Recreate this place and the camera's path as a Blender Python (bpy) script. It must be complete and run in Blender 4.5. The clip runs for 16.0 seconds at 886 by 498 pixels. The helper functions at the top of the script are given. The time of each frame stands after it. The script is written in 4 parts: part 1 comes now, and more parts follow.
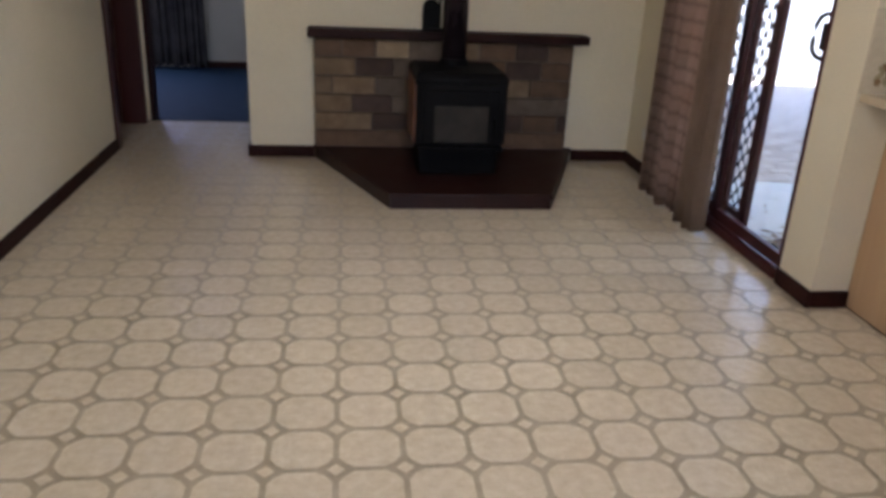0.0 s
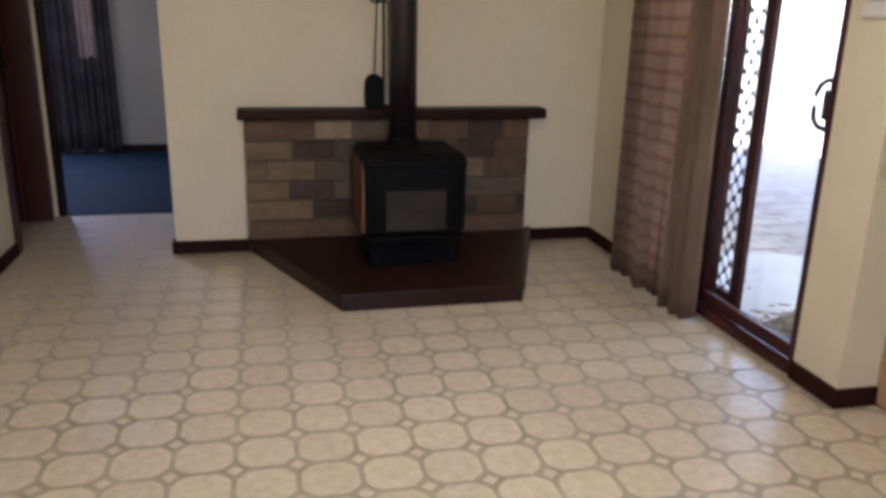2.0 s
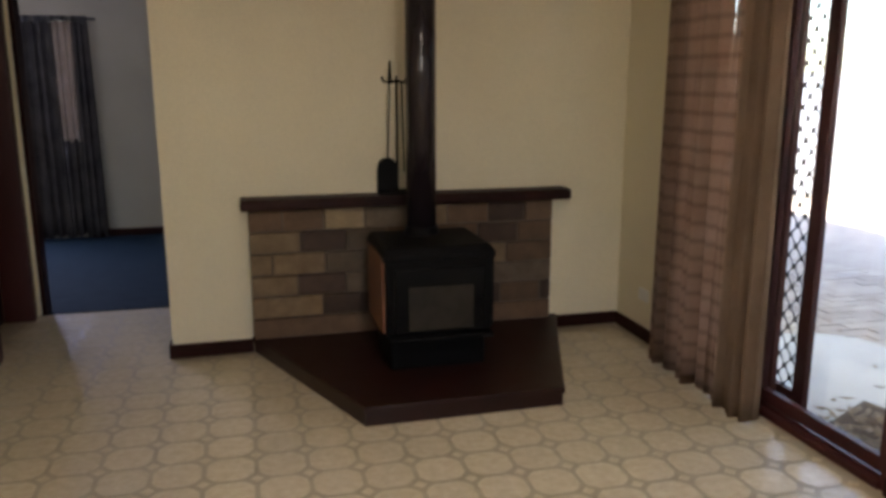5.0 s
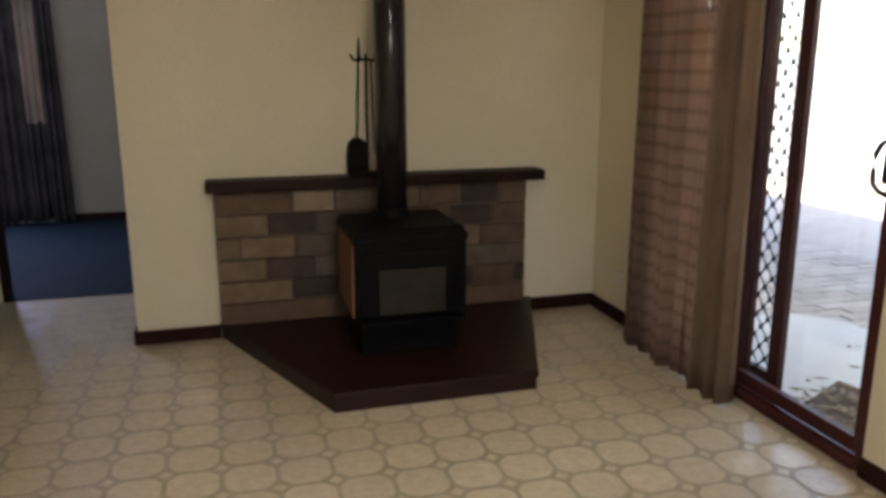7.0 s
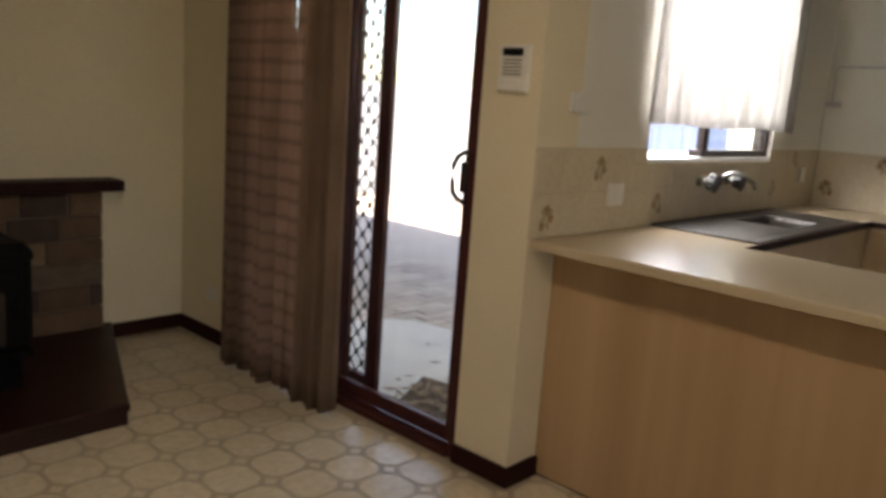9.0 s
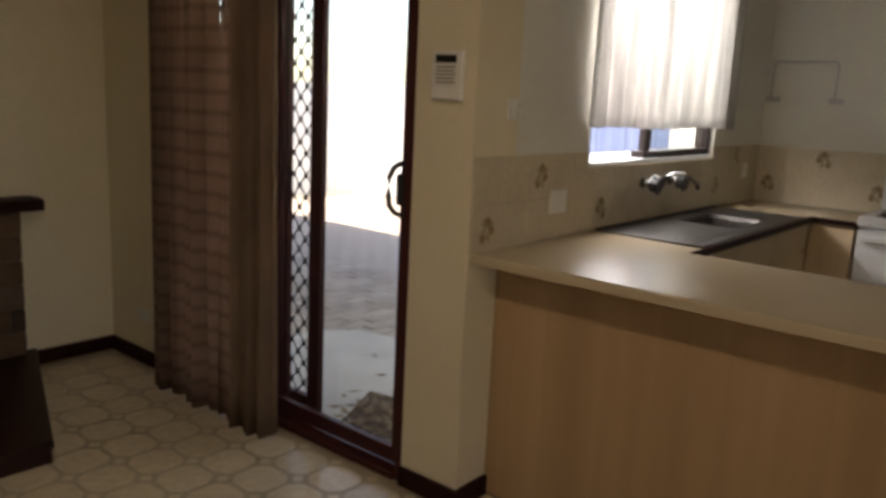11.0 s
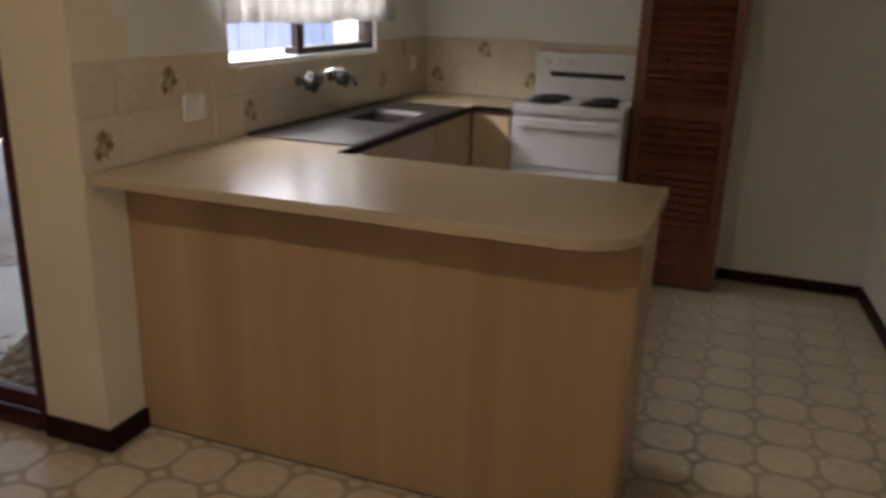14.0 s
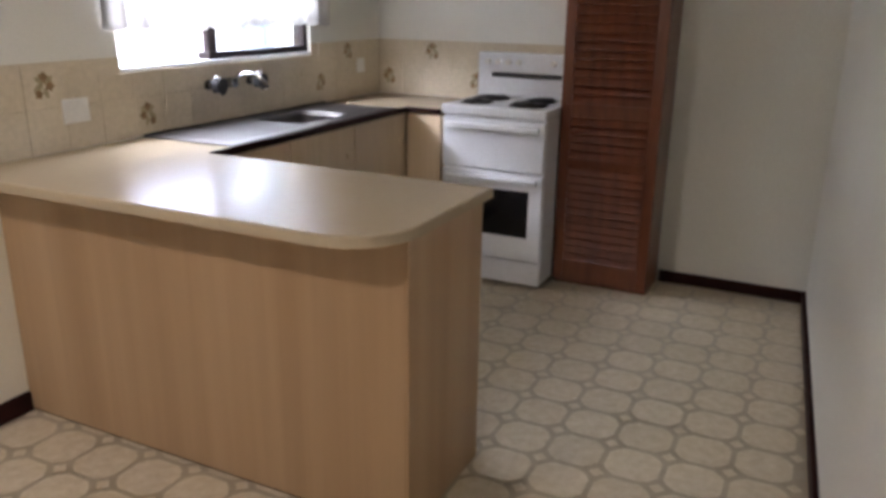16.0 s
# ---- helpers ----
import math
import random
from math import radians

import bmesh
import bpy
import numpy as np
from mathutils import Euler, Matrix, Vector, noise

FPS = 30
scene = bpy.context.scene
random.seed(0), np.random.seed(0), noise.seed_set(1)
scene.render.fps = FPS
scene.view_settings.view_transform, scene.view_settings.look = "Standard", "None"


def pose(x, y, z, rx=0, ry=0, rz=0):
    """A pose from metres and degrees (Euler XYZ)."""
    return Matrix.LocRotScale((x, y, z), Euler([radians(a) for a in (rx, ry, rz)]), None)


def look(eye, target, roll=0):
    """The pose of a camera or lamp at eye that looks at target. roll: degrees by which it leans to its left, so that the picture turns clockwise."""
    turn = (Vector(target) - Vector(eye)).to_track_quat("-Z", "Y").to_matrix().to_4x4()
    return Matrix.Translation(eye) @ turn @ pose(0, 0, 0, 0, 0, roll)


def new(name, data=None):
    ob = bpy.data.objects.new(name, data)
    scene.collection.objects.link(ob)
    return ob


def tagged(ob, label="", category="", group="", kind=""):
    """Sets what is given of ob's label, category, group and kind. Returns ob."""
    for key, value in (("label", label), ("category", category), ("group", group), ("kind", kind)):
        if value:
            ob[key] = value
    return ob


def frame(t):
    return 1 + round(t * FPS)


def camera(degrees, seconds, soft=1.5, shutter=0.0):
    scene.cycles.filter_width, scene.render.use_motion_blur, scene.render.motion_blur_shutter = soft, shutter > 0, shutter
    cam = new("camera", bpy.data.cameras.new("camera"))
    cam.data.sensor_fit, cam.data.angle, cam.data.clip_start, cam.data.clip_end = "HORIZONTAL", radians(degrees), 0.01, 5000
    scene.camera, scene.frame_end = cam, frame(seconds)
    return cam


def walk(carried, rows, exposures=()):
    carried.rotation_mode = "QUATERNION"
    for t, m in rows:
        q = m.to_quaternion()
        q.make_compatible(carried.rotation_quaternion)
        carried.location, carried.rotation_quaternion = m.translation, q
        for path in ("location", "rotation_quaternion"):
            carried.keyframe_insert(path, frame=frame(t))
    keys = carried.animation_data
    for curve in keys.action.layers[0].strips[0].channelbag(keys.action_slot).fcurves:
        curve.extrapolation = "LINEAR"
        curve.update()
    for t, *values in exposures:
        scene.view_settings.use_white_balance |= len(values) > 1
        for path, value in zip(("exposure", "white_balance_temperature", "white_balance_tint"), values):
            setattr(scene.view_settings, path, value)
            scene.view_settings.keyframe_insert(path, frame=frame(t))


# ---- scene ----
cam = camera(59.0, 16.0, soft=3.6, shutter=0.5)
PATH = [
    (0, (0.323, 0.544, 1.396), (0.568, 2.391, 0.667), 2.73),
    (0.5, (0.311, 0.703, 1.364), (0.605, 2.549, 0.653), 2.48),
    (1, (0.296, 0.839, 1.362), (0.642, 2.694, 0.699), 2.31),
    (1.5, (0.265, 0.970, 1.386), (0.659, 2.832, 0.770), 1.90),
    (2, (0.239, 1.114, 1.391), (0.667, 2.982, 0.820), 1.31),
    (2.5, (0.210, 1.272, 1.379), (0.666, 3.145, 0.844), 0.46),
    (3, (0.202, 1.363, 1.384), (0.658, 3.244, 0.879), -0.42),
    (3.5, (0.171, 1.433, 1.418), (0.630, 3.322, 0.945), -0.76),
    (4, (0.111, 1.529, 1.479), (0.587, 3.428, 1.072), -0.20),
    (6.5, (0.147, 1.574, 1.448), (0.642, 3.456, 0.987), -0.13),
    (7, (0.170, 1.618, 1.442), (0.699, 3.490, 0.980), -0.08),
    (7.5, (0.167, 1.661, 1.434), (0.799, 3.505, 0.989), -0.09),
    (8, (0.039, 1.737, 1.436), (0.976, 3.451, 1.008), 2.31),
    (8.5, (0.011, 1.803, 1.381), (1.296, 3.286, 0.995), 3.99),
    (9, (0.162, 1.784, 1.379), (1.593, 3.129, 1.003), 4.13),
    (11.5, (0.290, 1.844, 1.444), (1.806, 3.091, 1.061), 2.55),
    (12, (0.311, 1.832, 1.455), (1.853, 3.043, 1.060), 2.26),
    (12.5, (0.454, 1.923, 1.477), (2.088, 2.984, 1.027), 2.63),
    (13, (0.532, 1.920, 1.436), (2.249, 2.830, 0.962), 1.78),
    (13.5, (0.535, 1.816, 1.443), (2.303, 2.575, 0.896), 2.06),
    (14, (0.554, 1.632, 1.440), (2.346, 2.282, 0.837), 1.90),
    (14.5, (0.610, 1.289, 1.445), (2.381, 1.961, 0.804), 1.27),
    (15, (0.676, 1.082, 1.472), (2.426, 1.798, 0.818), 0.70),
    (15.5, (0.768, 0.931, 1.481), (2.484, 1.736, 0.844), 0.14),
    (16, (0.810, 0.893, 1.468), (2.523, 1.730, 0.861), 0.72),
]
EXPOSURES = [(0.0, 3.0, 5820, 22), (2.0, 3.3, 6080, 23), (3.5, 3.22, 6440, 20), (4.2, 3.0, 6760, 19), (7.5, 2.92, 6650, 17), (8.0, 2.95, 6600, 17), (8.5, 2.62, 6980, 18), (9.0, 2.25, 7420, 20), (11.5, 1.7, 7700, 21), (12.5, 1.95, 7500, 20), (13.5, 1.92, 7400, 21), (14.0, 1.9, 7250, 25), (14.5, 2.35, 6650, 26), (15.2, 2.9, 6200, 27), (16.0, 3.0, 6150, 24)]
walk(cam, [(t, look(eye, target, roll)) for t, eye, target, roll in PATH], EXPOSURES)

# ---- world, sun and lamps ----
world = bpy.data.worlds.new("sky")
scene.world = world
world.use_nodes = True
wn = world.node_tree.nodes
sky = wn.new("ShaderNodeTexSky")
sky.sky_type, sky.sun_disc = "NISHITA", False
SUN_ELEVATION, SUN_AZIMUTH = 60.0, 255.0
sky.sun_elevation, sky.sun_rotation = radians(SUN_ELEVATION), radians(SUN_AZIMUTH)
wn["Background"].inputs["Strength"].default_value = 0.14
world.node_tree.links.new(sky.outputs["Color"], wn["Background"].inputs["Color"])
sun = new("sun", bpy.data.lights.new("sun", "SUN"))
sun.data.energy, sun.data.angle, sun.data.color = 5.0, radians(0.5), (1.0, 0.95, 0.87)
el, az = radians(SUN_ELEVATION), radians(SUN_AZIMUTH)
sun.matrix_world = look((0, 0, 0), (-math.sin(az) * math.cos(el), -math.cos(az) * math.cos(el), -math.sin(el)))


def opening_lamp(name, eye, target, width, height, watts, colour=(0.9, 0.95, 1.0)):
    """An area lamp at an opening: sky light, and fill at the south one."""
    lamp = new(name, bpy.data.lights.new(name, "AREA"))
    lamp.data.shape, lamp.data.size, lamp.data.size_y = "RECTANGLE", width, height
    lamp.data.energy, lamp.data.color = watts, colour
    lamp.matrix_world = look(eye, target)
    return lamp


opening_lamp("kitchen_window_daylight", (3.68, 3.63, 1.75), (3.7, 1.6, 1.35), 1.2, 0.62, 18, (0.88, 0.945, 1.0))
# Added fill from behind the camera; no source is known there.
opening_lamp("south_fill_light", (0.2, -2.42, 1.5), (0.2, 1.5, 0.6), 2.6, 1.1, 2.1)
opening_lamp("bedroom_window_daylight", (-2.26, 9.54, 1.45), (-0.9, 6.4, 0.2), 0.7, 1.05, 9.5, (0.55, 0.62, 1.0))
# Unseen lamp, inferred from the shadow that the worktop overhang casts.
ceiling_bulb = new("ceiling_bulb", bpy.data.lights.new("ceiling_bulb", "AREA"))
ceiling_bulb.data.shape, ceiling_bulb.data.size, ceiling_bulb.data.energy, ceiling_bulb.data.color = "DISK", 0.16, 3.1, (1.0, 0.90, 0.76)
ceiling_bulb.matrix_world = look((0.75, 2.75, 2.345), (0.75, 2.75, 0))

# ---- materials ----


def ramp(nt, src, stops):
    node = nt.nodes.new("ShaderNodeValToRGB")
    while len(node.color_ramp.elements) < len(stops):
        node.color_ramp.elements.new(0.5)
    for e, (p, c) in zip(node.color_ramp.elements, stops):
        e.position, e.color = p, (*c, 1)
    nt.links.new(src, node.inputs[0])
    return node.outputs[0]


def coords(nt, stretch=(1, 1, 1)):
    geo = nt.nodes.new("ShaderNodeNewGeometry")
    mp = nt.nodes.new("ShaderNodeMapping")
    mp.inputs["Scale"].default_value = stretch
    nt.links.new(geo.outputs["Position"], mp.inputs["Vector"])
    return mp.outputs[0]


def noise_at(nt, vec, scale, detail=4.0, rough=0.55):
    n = nt.nodes.new("ShaderNodeTexNoise")
    n.inputs["Scale"].default_value, n.inputs["Detail"].default_value, n.inputs["Roughness"].default_value = scale, detail, rough
    nt.links.new(vec, n.inputs["Vector"])
    return n.outputs[0]


def mixed(nt, a, b, fac, mode="MIX"):
    m = nt.nodes.new("ShaderNodeMix")
    m.data_type, m.blend_type = "RGBA", mode
    for sock, v in ((m.inputs[6], a), (m.inputs[7], b), (m.inputs[0], fac)):
        if isinstance(v, (int, float)):
            sock.default_value = v
        elif isinstance(v, tuple):
            sock.default_value = (*v, 1)
        else:
            nt.links.new(v, sock)
    return m.outputs[2]


def surface(name, low, high, scale=6.0, stretch=(1, 1, 1), rough=0.6, fine=60.0, bump=0.15, metal=0.0, spread=0.08, piece=0.0, coat=0.0, stain=None, stain_amount=0.35, specular=0.5, grain=0.75, tones=None):
    """Two scales of colour, roughness that varies with them and a fine relief."""
    mat = bpy.data.materials.new(name)
    mat.use_nodes = True
    nt = mat.node_tree
    b = nt.nodes["Principled BSDF"]
    vec = coords(nt, stretch)
    big, small = noise_at(nt, vec, scale), noise_at(nt, vec, fine, 3.0)
    colour = ramp(nt, big, [(0.3, low), (0.7, high)])
    colour = mixed(nt, colour, ramp(nt, small, [(0.3, (grain,) * 3), (0.7, (1.0, 1.0, 1.0))]), 0.5, "MULTIPLY")
    if stain:
        patch = ramp(nt, noise_at(nt, coords(nt), 1.7, 6.0, 0.65), [(0.5, (0, 0, 0)), (0.72, (stain_amount,) * 3)])
        colour = mixed(nt, colour, stain, patch)
    if piece:
        info = nt.nodes.new("ShaderNodeObjectInfo")
        colour = mixed(nt, colour, ramp(nt, info.outputs["Random"], tones or [(0.0, (1 - piece,) * 3), (1.0, (1, 1, 1))]), 1.0, "MULTIPLY")
    nt.links.new(colour, b.inputs["Base Color"])
    r = nt.nodes.new("ShaderNodeMapRange")
    r.inputs["To Min"].default_value, r.inputs["To Max"].default_value = max(0.02, rough - spread), min(1, rough + spread)
    nt.links.new(big, r.inputs["Value"])
    nt.links.new(r.outputs[0], b.inputs["Roughness"])
    b.inputs["Metallic"].default_value = metal
    b.inputs["Coat Weight"].default_value = coat
    b.inputs["Coat Roughness"].default_value = 0.15
    b.inputs["Specular IOR Level"].default_value = specular
    bm_ = nt.nodes.new("ShaderNodeBump")
    bm_.inputs["Strength"].default_value, bm_.inputs["Distance"].default_value = bump, 0.004
    nt.links.new(small, bm_.inputs["Height"])
    nt.links.new(bm_.outputs[0], b.inputs["Normal"])
    return mat


def clear_glass(name, tint=(1, 1, 1), rough=0.0):
    mat = bpy.data.materials.new(name)
    mat.use_nodes = True
    nt = mat.node_tree
    out = nt.nodes["Material Output"]
    nt.nodes.remove(nt.nodes["Principled BSDF"])
    tr, gl, mx = nt.nodes.new("ShaderNodeBsdfTransparent"), nt.nodes.new("ShaderNodeBsdfGlossy"), nt.nodes.new("ShaderNodeMixShader")
    fr = nt.nodes.new("ShaderNodeLayerWeight")
    fr.inputs["Blend"].default_value = 0.5
    pw = nt.nodes.new("ShaderNodeMath")
    pw.operation, pw.inputs[1].default_value = "POWER", 4.0
    ad = nt.nodes.new("ShaderNodeMath")
    ad.operation, ad.inputs[1].default_value, ad.inputs[2].default_value = "MULTIPLY_ADD", 0.9, 0.035
    nt.links.new(fr.outputs["Facing"], pw.inputs[0])
    nt.links.new(pw.outputs[0], ad.inputs[0])
    tr.inputs[0].default_value = (*tint, 1)
    gl.inputs["Roughness"].default_value = rough
    nt.links.new(ad.outputs[0], mx.inputs[0])
    nt.links.new(tr.outputs[0], mx.inputs[1])
    nt.links.new(gl.outputs[0], mx.inputs[2])
    nt.links.new(mx.outputs[0], out.inputs[0])
    return mat


def cloth(name, low, high, through_light, pattern=None, openness=0.0, axis="y", fold_streak=False):
    """Woven fabric that lets some light through; pattern: the spacing and the depth of a woven check; upright streaks
    put lace mottling and fold shade into the colour.
    """
    mat = bpy.data.materials.new(name)
    mat.use_nodes = True
    nt = mat.node_tree
    out = nt.nodes["Material Output"]
    b = nt.nodes["Principled BSDF"]
    b.inputs["Roughness"].default_value = 0.9
    b.inputs["Specular IOR Level"].default_value = 0.15
    vec = coords(nt)
    colour = ramp(nt, noise_at(nt, coords(nt, (22, 22, 1.6)) if fold_streak else vec, 1.0 if fold_streak else 5.0), [(0.3, low), (0.7, high)])
    weave = noise_at(nt, coords(nt, (60, 60, 260)), 2.0, 2.0)
    colour = mixed(nt, colour, ramp(nt, weave, [(0.3, (0.7, 0.7, 0.7)), (0.7, (1, 1, 1))]), 0.6, "MULTIPLY")
    if pattern:
        spacing, depth = pattern
        for direction in ("Z", axis.upper()):
            w = nt.nodes.new("ShaderNodeTexWave")
            w.wave_type, w.bands_direction = "BANDS", direction
            w.inputs["Scale"].default_value = 0.314 / spacing
            w.inputs["Distortion"].default_value = 0.25
            nt.links.new(vec, w.inputs["Vector"])
            colour = mixed(nt, colour, ramp(nt, w.outputs["Fac"], [(0.62, (1, 1, 1)), (0.95, (1 - depth,) * 3)]), 1.0, "MULTIPLY")
    nt.links.new(colour, b.inputs["Base Color"])
    tl, mx = nt.nodes.new("ShaderNodeBsdfTranslucent"), nt.nodes.new("ShaderNodeMixShader")
    nt.links.new(colour, tl.inputs[0])
    mx.inputs[0].default_value = through_light
    nt.links.new(b.outputs[0], mx.inputs[1])
    nt.links.new(tl.outputs[0], mx.inputs[2])
    last = mx.outputs[0]
    if openness:
        tr, mo = nt.nodes.new("ShaderNodeBsdfTransparent"), nt.nodes.new("ShaderNodeMixShader")
        mo.inputs[0].default_value = openness
        nt.links.new(last, mo.inputs[1])
        nt.links.new(tr.outputs[0], mo.inputs[2])
        last = mo.outputs[0]
    nt.links.new(last, out.inputs[0])
    return mat


CREAM = surface("cream_wall_paint", (0.70, 0.625, 0.445), (0.76, 0.685, 0.505), 1.3, rough=0.55, fine=140, bump=0.10, stain=(0.64, 0.57, 0.41), stain_amount=0.25)
WHITE_WALL = surface("off_white_wall_paint", (0.72, 0.715, 0.645), (0.78, 0.775, 0.705), 1.3, rough=0.42, fine=140, bump=0.10, stain=(0.66, 0.64, 0.56), stain_amount=0.2)
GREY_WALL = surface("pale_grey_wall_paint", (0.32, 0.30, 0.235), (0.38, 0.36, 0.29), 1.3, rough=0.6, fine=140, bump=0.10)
CEILING = surface("ceiling_paint", (0.76, 0.75, 0.72), (0.80, 0.79, 0.76), 2.0, rough=0.8, fine=120)
JARRAH = surface("dark_stained_wood", (0.016, 0.0055, 0.005), (0.032, 0.010, 0.008), 5, (1, 1, 0.15), 0.5, 50, 0.25, specular=0.12)
SKIRT = surface("dark_skirting_wood", (0.018, 0.006, 0.0045), (0.034, 0.010, 0.008), 5, (1, 1, 6), 0.55, 50, 0.2, specular=0.10)
RED_DOOR = surface("red_brown_door_wood", (0.040, 0.0065, 0.005), (0.068, 0.012, 0.009), 4, (1, 1, 0.12), 0.4, 60, 0.2, coat=0.1)
ALU_BROWN = surface("brown_powder_coated_aluminium", (0.050, 0.0135, 0.0125), (0.075, 0.020, 0.018), 3, rough=0.46, fine=200, bump=0.04, specular=0.25)
GROUT = surface("vinyl_floor_lines", (0.31, 0.257, 0.17), (0.395, 0.333, 0.232), 9, rough=0.42, fine=90, bump=0.10)
VINYL = surface("vinyl_floor_octagons", (0.57, 0.488, 0.348), (0.69, 0.61, 0.460), 26, rough=0.20, fine=80, bump=0.05, grain=0.86, spread=0.03, piece=0.09, stain=(0.53, 0.455, 0.30), stain_amount=0.28)
CARPET = surface("blue_carpet", (0.005, 0.014, 0.022), (0.010, 0.024, 0.034), 8, rough=0.97, fine=160, bump=0.8, specular=0.1)
BRICKS = {
    "tan": surface("tan_sandstone_brick", (0.165, 0.108, 0.060), (0.26, 0.18, 0.105), 11, rough=0.9, fine=45, bump=0.7, piece=0.22),
    "pale": surface("pale_sandstone_brick", (0.24, 0.175, 0.105), (0.33, 0.25, 0.155), 11, rough=0.9, fine=45, bump=0.7, piece=0.2),
    "brown": surface("brown_sandstone_brick", (0.105, 0.062, 0.037), (0.165, 0.10, 0.06), 11, rough=0.9, fine=45, bump=0.7, piece=0.25),
    "dark": surface("dark_and_shaded_brick", (0.060, 0.036, 0.027), (0.10, 0.062, 0.046), 11, rough=0.9, fine=45, bump=0.7, piece=0.3),
    "grey": surface("grey_sandstone_brick", (0.105, 0.076, 0.052), (0.165, 0.122, 0.086), 11, rough=0.9, fine=45, bump=0.7, piece=0.3),
}
MORTAR = surface("mortar", (0.10, 0.075, 0.055), (0.15, 0.115, 0.085), 14, rough=0.95, fine=80, bump=0.6)
HEARTH = surface("dark_red_hearth_tile", (0.017, 0.0055, 0.004), (0.031, 0.0095, 0.007), 6, specular=0.3, rough=0.42, fine=60, bump=0.2, piece=0.25)
IRON = surface("black_stove_enamel", (0.003, 0.003, 0.0034), (0.006, 0.0057, 0.0061), 6, rough=0.55, specular=0.08, fine=120, bump=0.15)
FLUE = surface("dark_flue_enamel", (0.015, 0.010, 0.013), (0.024, 0.017, 0.020), 3, (1, 1, 0.3), 0.17, 80, 0.03, spread=0.03)
FIREGLASS = surface("sooty_fire_glass", (0.015, 0.012, 0.009), (0.034, 0.027, 0.020), 9, rough=0.38, fine=40, bump=0.05, specular=0.22, spread=0.05)
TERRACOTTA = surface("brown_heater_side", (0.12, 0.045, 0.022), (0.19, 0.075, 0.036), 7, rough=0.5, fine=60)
LAMINATE = surface("wood_grain_laminate", (0.365, 0.23, 0.118), (0.47, 0.32, 0.18), 2.6, (2.6, 2.6, 0.08), 0.42, 14, 0.04, spread=0.05, grain=0.91)
CUPBOARD = surface("pale_cupboard_laminate", (0.62, 0.475, 0.30), (0.70, 0.555, 0.375), 3.2, (3.5, 3.5, 0.16), 0.42, 30, 0.05, grain=0.85)
WORKTOP = surface("beige_worktop_laminate", (0.46, 0.375, 0.254), (0.475, 0.39, 0.265), 40, rough=0.245, fine=300, bump=0.01, spread=0.004, grain=0.94, specular=0.2)
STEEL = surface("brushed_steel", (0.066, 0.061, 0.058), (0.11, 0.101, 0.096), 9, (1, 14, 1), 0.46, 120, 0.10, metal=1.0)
CHROME = surface("chrome", (0.26, 0.26, 0.26), (0.36, 0.36, 0.36), 9, rough=0.18, metal=1.0, bump=0.02, spread=0.04)
WHITE_ENAMEL = surface("white_stove_enamel", (0.72, 0.74, 0.76), (0.80, 0.82, 0.84), 4, rough=0.21, fine=90, bump=0.02, spread=0.02)
BLACK_PLASTIC = surface("black_plastic", (0.012, 0.012, 0.013), (0.022, 0.022, 0.024), 8, rough=0.4, bump=0.05)
OVEN_GLASS = surface("dark_oven_glass", (0.010, 0.010, 0.011), (0.018, 0.017, 0.017), 5, rough=0.12, bump=0.0)
WHITE_PLASTIC = surface("white_plastic", (0.70, 0.69, 0.64), (0.78, 0.77, 0.72), 8, rough=0.4, bump=0.03)
PAPER = surface("printed_paper", (0.66, 0.63, 0.54), (0.72, 0.69, 0.60), 8, rough=0.8, bump=0.03)
INK = surface("grey_print", (0.20, 0.19, 0.18), (0.28, 0.27, 0.25), 20, rough=0.7, bump=0.02)
TILE = surface("cream_wall_tile", (0.61, 0.53, 0.39), (0.67, 0.59, 0.445), 7, rough=0.21, fine=60, bump=0.02, piece=0.03, spread=0.02)
TILE_GROUT = surface("tile_grout", (0.58, 0.50, 0.365), (0.63, 0.55, 0.41), 20, rough=0.9)
PETAL = surface("printed_brown_flower", (0.19, 0.11, 0.045), (0.33, 0.205, 0.09), 60, rough=0.38, bump=0.02, spread=0.04)
LEAF_PRINT = surface("printed_leaf", (0.30, 0.25, 0.135), (0.40, 0.33, 0.19), 60, rough=0.38, bump=0.02, spread=0.04)
PANTRY = surface("varnished_red_cedar", (0.105, 0.024, 0.007), (0.185, 0.048, 0.014), 4, (1, 6, 1), 0.36, 60, 0.15, coat=0.5, spread=0.04)
CONCRETE = surface("pale_concrete", (0.60, 0.59, 0.57), (0.74, 0.73, 0.70), 3, rough=0.85, fine=60, bump=0.3, stain=(0.34, 0.32, 0.29))
PAVER = surface("grey_brown_paver", (0.48, 0.40, 0.335), (0.62, 0.525, 0.445), 6, rough=0.9, fine=50, bump=0.4, piece=0.22)
SAND = surface("paving_sand", (0.22, 0.19, 0.16), (0.30, 0.26, 0.22), 6, rough=0.95, fine=60, bump=0.4)
GROUND = surface("dry_garden_ground", (0.30, 0.25, 0.18), (0.42, 0.36, 0.27), 1.5, rough=0.95, fine=20, bump=0.6, stain=(0.16, 0.17, 0.08))
DRY_LEAF = surface("dry_leaf", (0.26, 0.17, 0.095), (0.46, 0.34, 0.22), 30, rough=0.8, piece=0.4)
FENCE = surface("pale_sheet_fence", (0.60, 0.61, 0.62), (0.68, 0.69, 0.70), 2, rough=0.7, fine=30, bump=0.1)
BLUE_FENCE = surface("blue_sheet_fence", (0.10, 0.15, 0.28), (0.15, 0.21, 0.35), 2, (1, 6, 1), rough=0.6, fine=30, bump=0.1)
